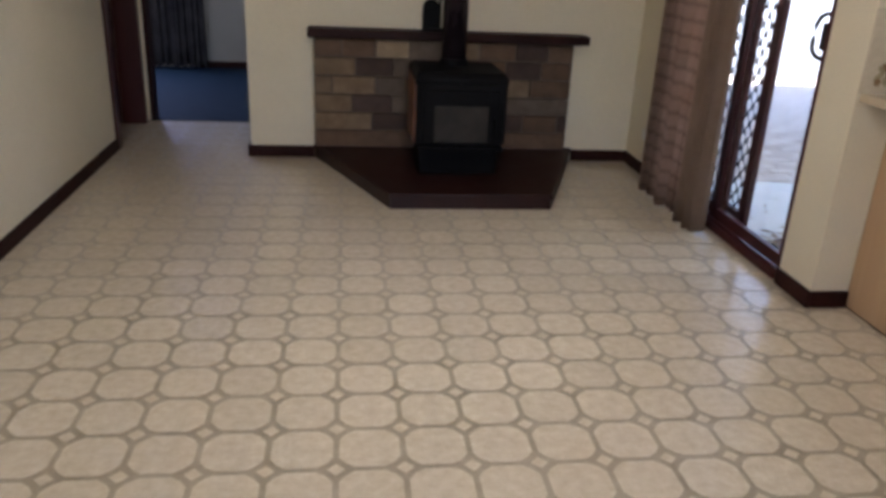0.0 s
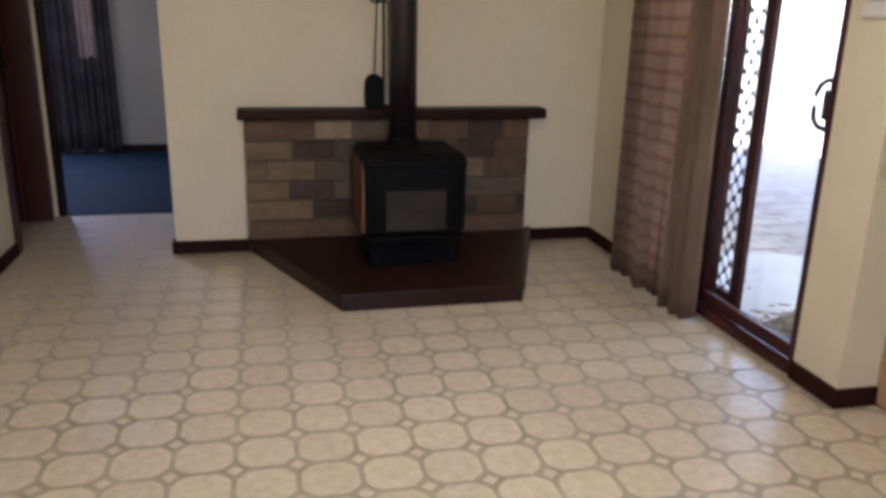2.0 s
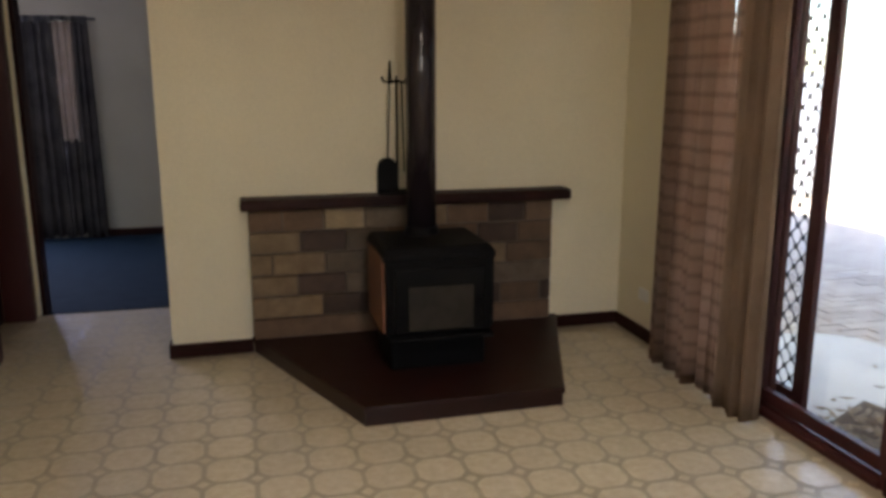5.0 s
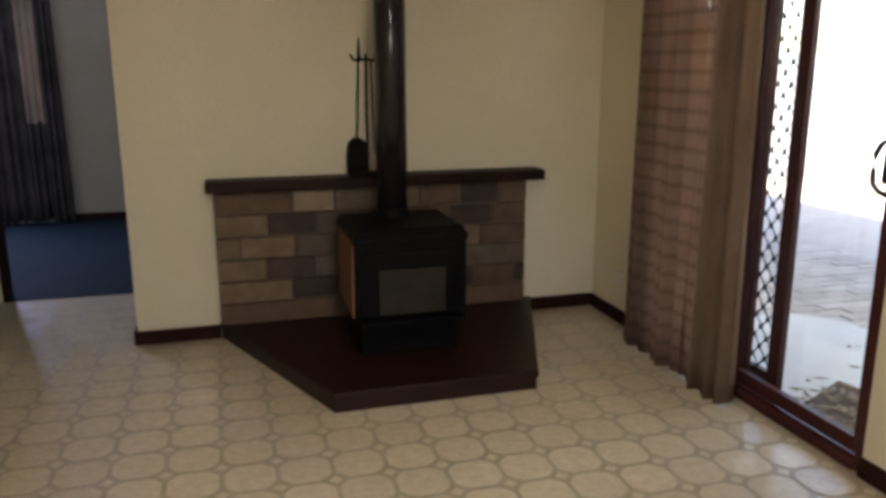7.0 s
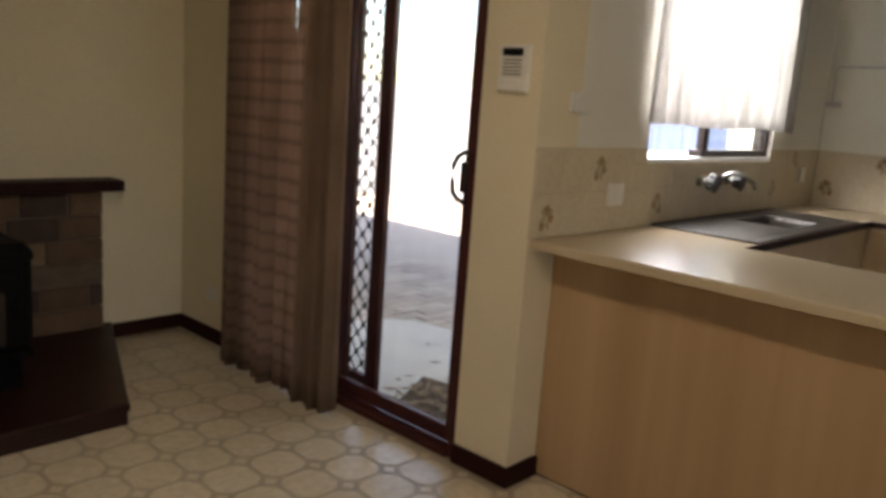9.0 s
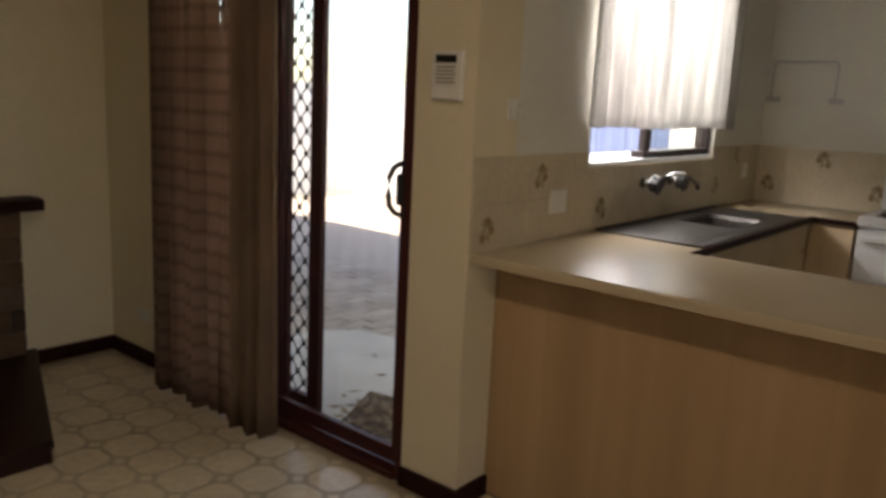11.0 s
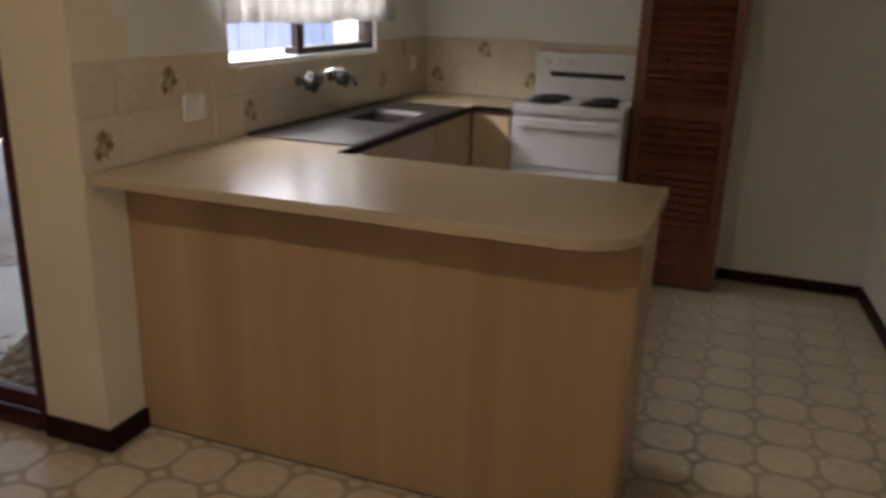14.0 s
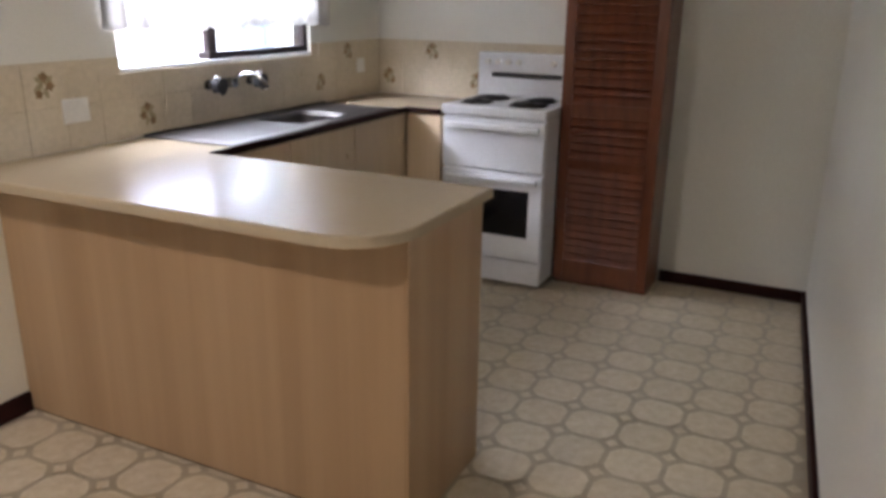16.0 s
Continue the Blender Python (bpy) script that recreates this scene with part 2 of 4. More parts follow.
WINDOW_FRAME = surface("dark_window_frame", (0.014, 0.009, 0.009), (0.024, 0.014, 0.013), 3, rough=0.4, fine=200, bump=0.04, specular=0.3)
OUT_BRICK = surface("outside_brickwork", (0.42, 0.33, 0.25), (0.52, 0.42, 0.32), 5, rough=0.9, fine=40, bump=0.4)
COIR = surface("brown_coir", (0.085, 0.055, 0.035), (0.14, 0.095, 0.06), 20, rough=0.95, fine=120, bump=0.8)
ROOFING = surface("eave_sheet", (0.42, 0.42, 0.40), (0.50, 0.50, 0.48), 3, rough=0.6)
GLASS = clear_glass("window_glass", (0.93, 0.96, 0.95))
DRAPE = cloth("brown_checked_drape", (0.46, 0.305, 0.212), (0.58, 0.405, 0.295), 0.74, (0.085, 0.27), 0.06)
DRAPE_EDGE = cloth("plain_brown_drape", (0.35, 0.245, 0.168), (0.46, 0.33, 0.235), 0.62, None, 0.0)
# Grey streaks in its colour: fold shade as well as lace mottling.
SHEER = cloth("white_lace_sheer", (0.48, 0.47, 0.455), (0.80, 0.785, 0.76), 0.45, None, 0.08, "x", fold_streak=True)
GREY_DRAPE = cloth("dark_grey_drape", (0.050, 0.047, 0.046), (0.10, 0.094, 0.090), 0.15, None, 0.0, "x")
# Paler copy of the grey drape: window light through it, put into the colour.
LIT_DRAPE = cloth("window_lit_drape", (0.30, 0.26, 0.225), (0.42, 0.37, 0.33), 0.4, None, 0.0, "x")

OPAL = bpy.data.materials.new("lit_opal_glass")
OPAL.use_nodes = True
OPAL.node_tree.nodes["Principled BSDF"].inputs["Emission Color"].default_value = (1.0, 0.93, 0.82, 1)
OPAL.node_tree.nodes["Principled BSDF"].inputs["Emission Strength"].default_value = 2.0

# ---- helpers for things ----


def box(bm, x0, x1, y0, y1, z0, z1, bevel=0.0, seg=2):
    """A box from corner to corner, its edges rounded."""
    made = bmesh.ops.create_cube(bm, size=1.0, matrix=Matrix.Translation(((x0 + x1) / 2, (y0 + y1) / 2, (z0 + z1) / 2)) @ Matrix.Diagonal((x1 - x0, y1 - y0, z1 - z0, 1)))
    if bevel:
        vs = set(made["verts"])
        bmesh.ops.bevel(bm, geom=[e for e in bm.edges if e.verts[0] in vs and e.verts[1] in vs], offset=bevel, segments=seg, affect="EDGES", profile=0.5)
    return bm


def boxes(*items, bevel=0.0):
    bm = bmesh.new()
    for it in items:
        box(bm, *it, bevel=bevel)
    return bm


def prism(points, z0, z1, bevel=0.0):
    """A flat outline raised from z0 to z1."""
    bm = bmesh.new()
    low = [bm.verts.new((x, y, z0)) for x, y in points]
    high = [bm.verts.new((x, y, z1)) for x, y in points]
    n = len(points)
    bm.faces.new(high)
    bm.faces.new(low[::-1])
    for i in range(n):
        bm.faces.new((low[i], low[(i + 1) % n], high[(i + 1) % n], high[i]))
    bmesh.ops.recalc_face_normals(bm, faces=bm.faces)
    if bevel:
        edge = [e for e in bm.edges if abs(e.verts[0].co.z - z1) < 1e-6 and abs(e.verts[1].co.z - z1) < 1e-6]
        bmesh.ops.bevel(bm, geom=edge, offset=bevel, segments=2, affect="EDGES", profile=0.5)
    return bm


def rod(bm, a, b, r, r2=None, n=16):
    """A round bar from a to b."""
    a, b = Vector(a), Vector(b)
    m = Matrix.Translation((a + b) / 2) @ (b - a).to_track_quat("Z", "Y").to_matrix().to_4x4()
    bmesh.ops.create_cone(bm, cap_ends=True, segments=n, radius1=r, radius2=r if r2 is None else r2, depth=(b - a).length, matrix=m)
    return bm


def tube(points, r, n=10):
    """A bent round bar through the points."""
    bm = bmesh.new()
    pts = [Vector(p) for p in points]
    rings = []
    for i, p in enumerate(pts):
        way = (pts[min(i + 1, len(pts) - 1)] - pts[max(i - 1, 0)]).normalized()
        q = way.to_track_quat("Z", "Y")
        rings.append([bm.verts.new(p + q @ Vector((r * math.cos(k * math.tau / n), r * math.sin(k * math.tau / n), 0))) for k in range(n)])
    for a, b in zip(rings, rings[1:]):
        for k in range(n):
            bm.faces.new((a[k], a[(k + 1) % n], b[(k + 1) % n], b[k]))
    bm.faces.new(rings[0][::-1])
    bm.faces.new(rings[-1])
    return bm


def part(name, bm, material, parent=None, label="", smooth=False):
    """Links a bmesh as one mesh under a thing or a part."""
    me = bpy.data.meshes.new(name)
    bm.to_mesh(me)
    bm.free()
    me.materials.append(material)
    if smooth:
        me.polygons.foreach_set("use_smooth", [True] * len(me.polygons))
    ob = new(name, me)
    if parent is not None:
        ob.parent = parent
        ob.matrix_parent_inverse = WHERE[parent.name].inverted()
    WHERE[ob.name] = Matrix.Identity(4)
    if label:
        ob["label"] = label
    return ob


WHERE = {}


def thing(name, at, label, category, group="", kind=""):
    """An Empty at the base of a thing, to carry its parts."""
    ob = new(name)
    ob.empty_display_size = 0.1
    ob.location = at
    WHERE[ob.name] = Matrix.Translation(at)
    return tagged(ob, label, category, group, kind)


def setting(name, bm, material, label, category):
    return tagged(part(name, bm, material), label, category, kind="structure")


# ---- the plan, in metres ----
WEST, EAST, NORTH = -1.21, 2.30, 5.805         # dining room: side walls and the heater wall
K_NORTH, K_EAST, K_SOUTH, S_WEST = 3.40, 5.02, 0.872, 0.66    # kitchen walls; the south one is out of square
SOUTH, TOP = -2.40, 2.42
HALL_X = -0.312                                # free end of the heater wall
ROOM_Y, ROOM_FAR = 6.83, 9.50                  # carpeted room

# ---- large structure ----
base = setting("floor", boxes((-1.6, EAST + 0.12, SOUTH, ROOM_Y, -0.12, -0.0015), (EAST + 0.12, K_EAST + 0.1, SOUTH, K_NORTH + 0.1, -0.12, -0.0015)), GROUT, "beige sheet vinyl floor with brown outlined octagons", "floor")
setting("carpet_floor", boxes((-3.4, 1.4, ROOM_Y, ROOM_FAR + 0.1, -0.12, 0.004)), CARPET, "dark blue carpet of the next room", "carpet")
setting("ceiling", boxes((-3.5, 5.1, SOUTH - 0.2, ROOM_FAR + 0.2, TOP, TOP + 0.12)), CEILING, "plain white ceiling", "ceiling")

setting("wall_west", boxes((WEST - 0.12, WEST, SOUTH, 5.96, 0, TOP), (WEST - 0.12, WEST, 5.96, 6.75, 2.06, TOP), (WEST - 0.12, WEST, 6.75, ROOM_Y, 0, TOP), (WEST - 0.30, WEST - 0.24, 5.8, 6.95, 0, TOP)), CREAM, "cream painted wall with a dark wooden skirting", "wall")
setting("wall_north", boxes((HALL_X, EAST, NORTH, NORTH + 0.11, 0, TOP)), CREAM, "cream painted wall behind the wood heater", "wall")
setting("wall_east", boxes((EAST, EAST + 0.24, K_NORTH, 3.66, 0, TOP), (EAST, EAST + 0.24, 5.28, ROOM_Y, 0, TOP), (EAST, EAST + 0.24, 3.66, 5.28, 2.08, TOP)), CREAM, "cream painted wall with a sliding door", "wall")
W0, W1, WZ0, WZ1 = 3.05, 4.32, 1.200, 2.10
setting("wall_kitchen_north", boxes((EAST + 0.24, W0, K_NORTH, K_NORTH + 0.24, 0, TOP), (W1, K_EAST + 0.2, K_NORTH, K_NORTH + 0.24, 0, TOP), (W0, W1, K_NORTH, K_NORTH + 0.24, 0, WZ0 - 0.02), (W0, W1, K_NORTH, K_NORTH + 0.24, WZ1, TOP)), WHITE_WALL, "off-white kitchen wall with a window over the sink", "wall")
setting("wall_kitchen_east", boxes((K_EAST, K_EAST + 0.2, K_SOUTH - 0.2, K_NORTH, 0, TOP)), WHITE_WALL, "off-white kitchen wall behind the stove", "wall")
setting("wall_kitchen_south", prism([(1.55, S_WEST - 0.1), (K_EAST, K_SOUTH - 0.1), (K_EAST, K_SOUTH), (1.55, S_WEST)], 0, TOP), WHITE_WALL, "off-white painted wall beside the kitchen passage", "wall")
setting("wall_return", boxes((1.55, 1.65, SOUTH, S_WEST - 0.1, 0, TOP)), CREAM, "cream painted wall", "wall")
# Out of view; its opening is added to let the fill light in.
setting("wall_south", boxes((WEST - 0.12, -1.0, SOUTH - 0.12, SOUTH, 0, TOP), (1.4, 1.65, SOUTH - 0.12, SOUTH, 0, TOP), (-1.0, 1.4, SOUTH - 0.12, SOUTH, 0, 0.9), (-1.0, 1.4, SOUTH - 0.12, SOUTH, 2.1, TOP)), CREAM, "unseen cream wall with an opening added for fill light", "wall")
setting("wall_hall", boxes((-0.36, 2.54, ROOM_Y, ROOM_Y + 0.1, 0, TOP), (-1.33, -1.18, ROOM_Y, ROOM_Y + 0.1, 0, TOP), (-1.18, -0.36, ROOM_Y, ROOM_Y + 0.1, 2.03, TOP), (-3.4, -1.33, ROOM_Y, ROOM_Y + 0.1, 0, TOP), (0.9, 1.0, NORTH + 0.11, ROOM_Y, 0, TOP)), CREAM, "cream painted hall wall", "wall")
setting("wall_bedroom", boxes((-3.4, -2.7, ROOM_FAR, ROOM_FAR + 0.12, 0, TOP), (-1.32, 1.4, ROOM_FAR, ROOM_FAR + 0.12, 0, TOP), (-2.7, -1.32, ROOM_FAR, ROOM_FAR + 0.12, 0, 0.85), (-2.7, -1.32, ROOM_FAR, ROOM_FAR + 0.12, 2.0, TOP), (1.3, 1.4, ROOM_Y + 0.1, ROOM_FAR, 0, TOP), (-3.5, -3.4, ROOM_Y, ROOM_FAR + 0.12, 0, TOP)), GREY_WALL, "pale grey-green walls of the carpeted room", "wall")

SK, ST = 0.075, 0.018


def skirting(x0, x1, y0, y1, high=SK):
    return setting("baseboard", boxes((x0, x1, y0, y1, 0, high), bevel=0.004), SKIRT, "dark stained wooden skirting board", "skirting board")


skirting(WEST, WEST + ST, SOUTH, 5.90)
skirting(HALL_X - ST, HALL_X, NORTH, NORTH + 0.11)
skirting(HALL_X - ST, 0.112, NORTH - ST, NORTH)
skirting(1.895, EAST - ST, NORTH - ST, NORTH)
skirting(EAST - ST, EAST, 5.28, NORTH)
skirting(EAST - ST, EAST, K_NORTH - ST, 3.66)
skirting(EAST, 2.468, K_NORTH - ST, K_NORTH)
skirting(K_EAST - ST, K_EAST, K_SOUTH + ST, 1.615, 0.062)
setting("baseboard", prism([(1.55, S_WEST), (K_EAST, K_SOUTH), (K_EAST, K_SOUTH + ST), (1.55, S_WEST + ST)], 0, 0.062, 0.003), SKIRT, "dark stained wooden skirting board", "skirting board")
skirting(-1.32, 1.3, ROOM_FAR - ST, ROOM_FAR)

# recessed dark door in the west wall and the frame round it
d = thing("door_1", (WEST - 0.15, 6.2, 0), "closed dark red-brown wooden door in a recess", "door", kind="structure")
part("door_leaf", boxes((WEST - 0.20, WEST - 0.16, 6.01, 6.70, 0.01, 2.03), bevel=0.004), JARRAH, d)
for y in (5.96, 6.70):
    part("jamb", boxes((WEST - 0.16, WEST + 0.012, y, y + 0.05, 0, 2.06), bevel=0.004), RED_DOOR, d)
part("head", boxes((WEST - 0.16, WEST + 0.012, 6.01, 6.70, 2.03, 2.06)), RED_DOOR, d)
part("architrave", boxes((WEST + 0.001, WEST + 0.02, 5.90, 5.96, 0, 2.12), bevel=0.004), RED_DOOR, d)
part("architrave", boxes((WEST + 0.001, WEST + 0.02, 5.96, 6.80, 2.06, 2.12), bevel=0.004), RED_DOOR, d)
part("door_handle", rod(rod(bmesh.new(), (WEST - 0.16, 6.62, 1.0), (WEST - 0.10, 6.62, 1.0), 0.010), (WEST - 0.11, 6.63, 1.0), (WEST - 0.11, 6.52, 1.0), 0.009), STEEL, d, "metal lever handle")
d = thing("door_2", (-0.85, ROOM_Y, 0), "dark wooden frame of the open doorway to the carpeted room", "door frame", kind="structure")
for x in (-1.185, -0.385):
    part("jamb", boxes((x, x + 0.03, ROOM_Y - 0.015, ROOM_Y + 0.115, 0, 2.03), bevel=0.003), JARRAH, d)
part("head", boxes((-1.155, -0.385, ROOM_Y - 0.015, ROOM_Y + 0.115, 1.98, 2.03), bevel=0.003), JARRAH, d)
part("architrave", boxes((-1.209, -0.30, ROOM_Y - 0.032, ROOM_Y - 0.016, 1.985, 2.05), bevel=0.003), JARRAH, d)

# ---- sliding glass door and security screen ----
DY0, DY1, DXI = 3.68, 5.26, EAST + 0.03
d = thing("sliding_door", (DXI + 0.05, 4.4, 0), "closed brown aluminium sliding glass door", "sliding door", kind="structure")
part("jamb", boxes((EAST + 0.005, EAST + 0.16, 3.66, 3.70, 0, 2.08), bevel=0.003), ALU_BROWN, d)
part("jamb", boxes((EAST + 0.005, EAST + 0.16, 5.24, 5.28, 0, 2.08), bevel=0.003), ALU_BROWN, d)
part("head", boxes((EAST + 0.005, EAST + 0.16, 3.70, 5.24, 2.04, 2.08)), ALU_BROWN, d)
part("track", boxes((EAST - 0.005, EAST + 0.16, 3.70, 5.24, 0, 0.028), (EAST + 0.03, EAST + 0.036, 3.70, 5.24, 0.028, 0.04), bevel=0.002), ALU_BROWN, d)


def leaf(parent, x, y0, y1, stile, rail, pane=True):
    part("stile", boxes((x, x + 0.032, y0, y0 + stile, 0.04, 2.03), bevel=0.003), ALU_BROWN, parent)
    part("stile", boxes((x, x + 0.032, y1 - stile, y1, 0.04, 2.03), bevel=0.003), ALU_BROWN, parent)
    part("rail", boxes((x, x + 0.032, y0 + stile, y1 - stile, 0.04, 0.04 + rail), bevel=0.003), ALU_BROWN, parent)
    part("rail", boxes((x, x + 0.032, y0 + stile, y1 - stile, 2.03 - rail, 2.03), bevel=0.003), ALU_BROWN, parent)
    if pane:
        g = part("pane", boxes((x + 0.013, x + 0.018, y0 + stile - 0.005, y1 - stile + 0.005, 0.04 + rail - 0.005, 2.03 - rail + 0.005)), GLASS, parent)
        g.visible_shadow = False


leaf(d, EAST + 0.045, 3.70, 4.50, 0.055, 0.06)
leaf(d, EAST + 0.085, 4.445, 5.24, 0.055, 0.06)
HX = EAST + 0.045
hp = [(HX, 3.728, 1.19), (HX - 0.03, 3.735, 1.19), (HX - 0.045, 3.75, 1.175), (HX - 0.05, 3.765, 1.14), (HX - 0.05, 3.768, 1.08), (HX - 0.05, 3.762, 1.04), (HX - 0.04, 3.745, 1.015), (HX - 0.02, 3.735, 1.005), (HX, 3.728, 1.005)]
h = part("door_handle", boxes((HX - 0.012, HX, 3.708, 3.746, 0.99, 1.205), bevel=0.004), BLACK_PLASTIC, d, "black pull handle with a lock")
part("grip", tube(hp, 0.0105), BLACK_PLASTIC, h, smooth=True)
part("lock_lever", boxes((HX - 0.032, HX - 0.012, 3.708, 3.752, 1.04, 1.155), bevel=0.008), BLACK_PLASTIC, h)

s = thing("screen_door", (EAST + 0.14, 4.6, 0.03), "brown security screen door with a diamond grille, slid open", "screen door")
leaf(s, EAST + 0.125, 4.278, 5.11, 0.070, 0.07, pane=False)
bm = bmesh.new()
cell_y, cell_z, bar = 0.082, 0.092, 0.0032
ys, zs = (4.348, 5.04), (0.11, 1.96)
rise = cell_z / cell_y
for sign in (1, -1):
    k = -40
    while k < 60:
        c = zs[0] + k * cell_z
        pts = []
        for y in (ys[0], ys[1]):
            pts.append((y, c + sign * rise * (y - (ys[0] if sign > 0 else ys[0]))))
        (ya, za), (yb, zb) = pts
        lo, hi = 0.0, 1.0
        dz = zb - za
        t0, t1 = (zs[0] - za) / dz, (zs[1] - za) / dz
        lo, hi = max(0.0, min(t0, t1)), min(1.0, max(t0, t1))
        if hi - lo > 0.01:
            rod(bm, (EAST + 0.141 + 0.003 * sign, ya + lo * (yb - ya), za + lo * dz), (EAST + 0.141 + 0.003 * sign, ya + hi * (yb - ya), za + hi * dz), bar, n=6)
        k += 1
for m in range(int((ys[1] - ys[0]) / cell_y * 2) + 1):
    for n in range(int((zs[1] - zs[0]) / cell_z * 2) + 1):
        if (m + n) % 2 == 0:
            jy, jz = ys[0] + m * cell_y / 2, zs[0] + n * cell_z / 2
            box(bm, EAST + 0.134, EAST + 0.148, jy - 0.0058, jy + 0.0058, jz - 0.011, jz + 0.011)
part("grille", bm, BLACK_PLASTIC, s, "black diamond wire grille")

# ---- kitchen window ----
WY = K_NORTH + 0.018
w = thing("window_1", ((W0 + W1) / 2, WY, WZ0), "brown aluminium sliding window over the sink", "window", kind="structure")
part("window_frame", boxes((W1 - 0.035, W1, WY, WY + 0.07, WZ0, WZ1), bevel=0.003), WINDOW_FRAME, w)
part("window_frame", boxes((W0, W0 + 0.02, WY + 0.03, WY + 0.07, WZ0, WZ1), bevel=0.003), WINDOW_FRAME, w)
part("window_frame", boxes((W0 + 0.02, W1 - 0.035, WY, WY + 0.07, WZ1 - 0.03, WZ1), bevel=0.003), WINDOW_FRAME, w)
part("window_frame", boxes((3.575, W1 - 0.035, WY, WY + 0.07, WZ0, WZ0 + 0.032), bevel=0.003), WINDOW_FRAME, w)
part("mullion", boxes((3.575, 3.63, WY, WY + 0.035, WZ0 + 0.032, WZ1 - 0.03), bevel=0.003), WINDOW_FRAME, w)
g = part("pane", boxes((3.63, W1 - 0.035, WY + 0.015, WY + 0.020, WZ0 + 0.032, WZ1 - 0.03)), GLASS, w)
g.visible_shadow = False
part("window_sill", boxes((W0, W1, K_NORTH + 0.001, K_NORTH + 0.30, WZ0 - 0.019, WZ0), bevel=0.003), WHITE_ENAMEL, w, "white sill")


def pleated(name, material, parent, along, a0, a1, across, z0, z1, folds, depth, flare=0.0, ragged=0.01, seed=3, n=220, rows=14, label=""):
    """A hanging cloth with uneven folds; flare: how much wider it hangs at its hem."""
    rnd = random.Random(seed)
    phase = [rnd.uniform(0, math.tau) for _ in range(4)]
    bm = bmesh.new()
    grid = []
    for j in range(rows + 1):
        v = j / rows
        row = []
        for i in range(n + 1):
            u = i / n
            wob = 0.35 * math.sin(u * 9 + phase[0]) + 0.2 * math.sin(u * 23 + phase[1])
            amp = depth * (0.65 + 0.35 * math.sin(u * 14 + phase[2])) * (0.8 + 0.35 * v)
            q = across + amp * math.sin(u * folds * math.tau + wob + 0.25 * v * math.sin(u * 7 + phase[3]))
            mid = (a0 + a1) / 2
            p = mid + (a0 + (a1 - a0) * u - mid) * (1 + flare * v)
            z = z1 + (z0 - z1) * v + (ragged * math.sin(u * folds * math.tau + 1.0) + ragged * math.sin(u * 11)) * (v > 0.99)
            row.append(bm.verts.new((p, q, z) if along == "x" else (q, p, z)))
        grid.append(row)
    for j in range(rows):
        for i in range(n):
            bm.faces.new((grid[j][i], grid[j][i + 1], grid[j + 1][i + 1], grid[j + 1][i]))
    ob = part(name, bm, material, parent, label, smooth=True)
    sol = ob.modifiers.new("thickness", "SOLIDIFY")
    sol.thickness = 0.0015
    return ob


c = thing("sheer_curtain", (3.65, K_NORTH - 0.05, 1.28), "short white lace curtain hanging in the kitchen window", "curtain")
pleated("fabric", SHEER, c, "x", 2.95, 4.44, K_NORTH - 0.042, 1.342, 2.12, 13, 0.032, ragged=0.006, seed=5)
part("rod", rod(bmesh.new(), (2.95, K_NORTH - 0.055, 2.13), (4.50, K_NORTH - 0.055, 2.13), 0.007), WHITE_PLASTIC, c)
for x in (2.97, 4.48):
    part("bracket", boxes((x - 0.008, x + 0.008, K_NORTH - 0.062, K_NORTH, 2.122, 2.138)), WHITE_PLASTIC, c)

c = thing("drape", (2.2, 4.7, 0.02), "long brown checked drape drawn aside at the sliding door", "curtain")
pleated("fabric", DRAPE_EDGE, c, "y", 4.295, 4.505, 2.180, 0.012, 2.19, 6, 0.040, flare=0.08, seed=8, n=140, label="plain brown gathered edge")
pleated("fabric", DRAPE, c, "y", 4.545, 4.605, 2.192, 0.012, 2.19, 1, 0.020, flare=1.5, seed=9, n=60)
pleated("fabric", DRAPE, c, "y", 4.640, 5.17, 2.190, 0.012, 2.19, 6, 0.048, flare=0.06, seed=10, n=200)
part("track", boxes((2.19, 2.22, 3.5, 5.5, 2.19, 2.215), (2.22, EAST, 3.6, 3.63, 2.195, 2.21), (2.22, EAST, 5.38, 5.41, 2.195, 2.21)), WHITE_PLASTIC, c)

# ---- hearth, brick backing, mantel and heater ----
HZ = 0.09
outline = [(0.105, NORTH - 0.004), (0.560, 4.682), (1.487, 4.688), (1.895, NORTH - 0.004)]
h = thing("hearth", (1.0, 5.2, 0), "raised dark red-brown hearth with chamfered sides", "hearth")
centre = (0.97, 5.5)
inner = [(x + (centre[0] - x) * 0.012, y + (centre[1] - y) * (0.012 if y < 5.8 else 0)) for x, y in outline]
part("plinth", prism(inner, 0, HZ - 0.03, 0.0), HEARTH, h)
part("slab", prism(outline, HZ - 0.029, HZ, 0.008), HEARTH, h)
BY = 5.728
b = thing("brick_backing", (0.96, 5.8, HZ), "low sandstone-coloured brick wall behind the heater", "brick wall")
part("mortar_bed", boxes((0.118, 1.815, BY, NORTH - 0.002, HZ, 0.808)), MORTAR, b)
m = thing("mantel_shelf", (0.96, 5.75, 0.81), "long dark stained wooden mantel shelf on the bricks", "shelf")
part("board", boxes((0.082, 1.905, 5.672, NORTH - 0.002, 0.812, 0.862), bevel=0.004), JARRAH, m)
part("front_moulding", boxes((0.080, 1.907, 5.650, 5.671, 0.806, 0.860), bevel=0.008), JARRAH, m)

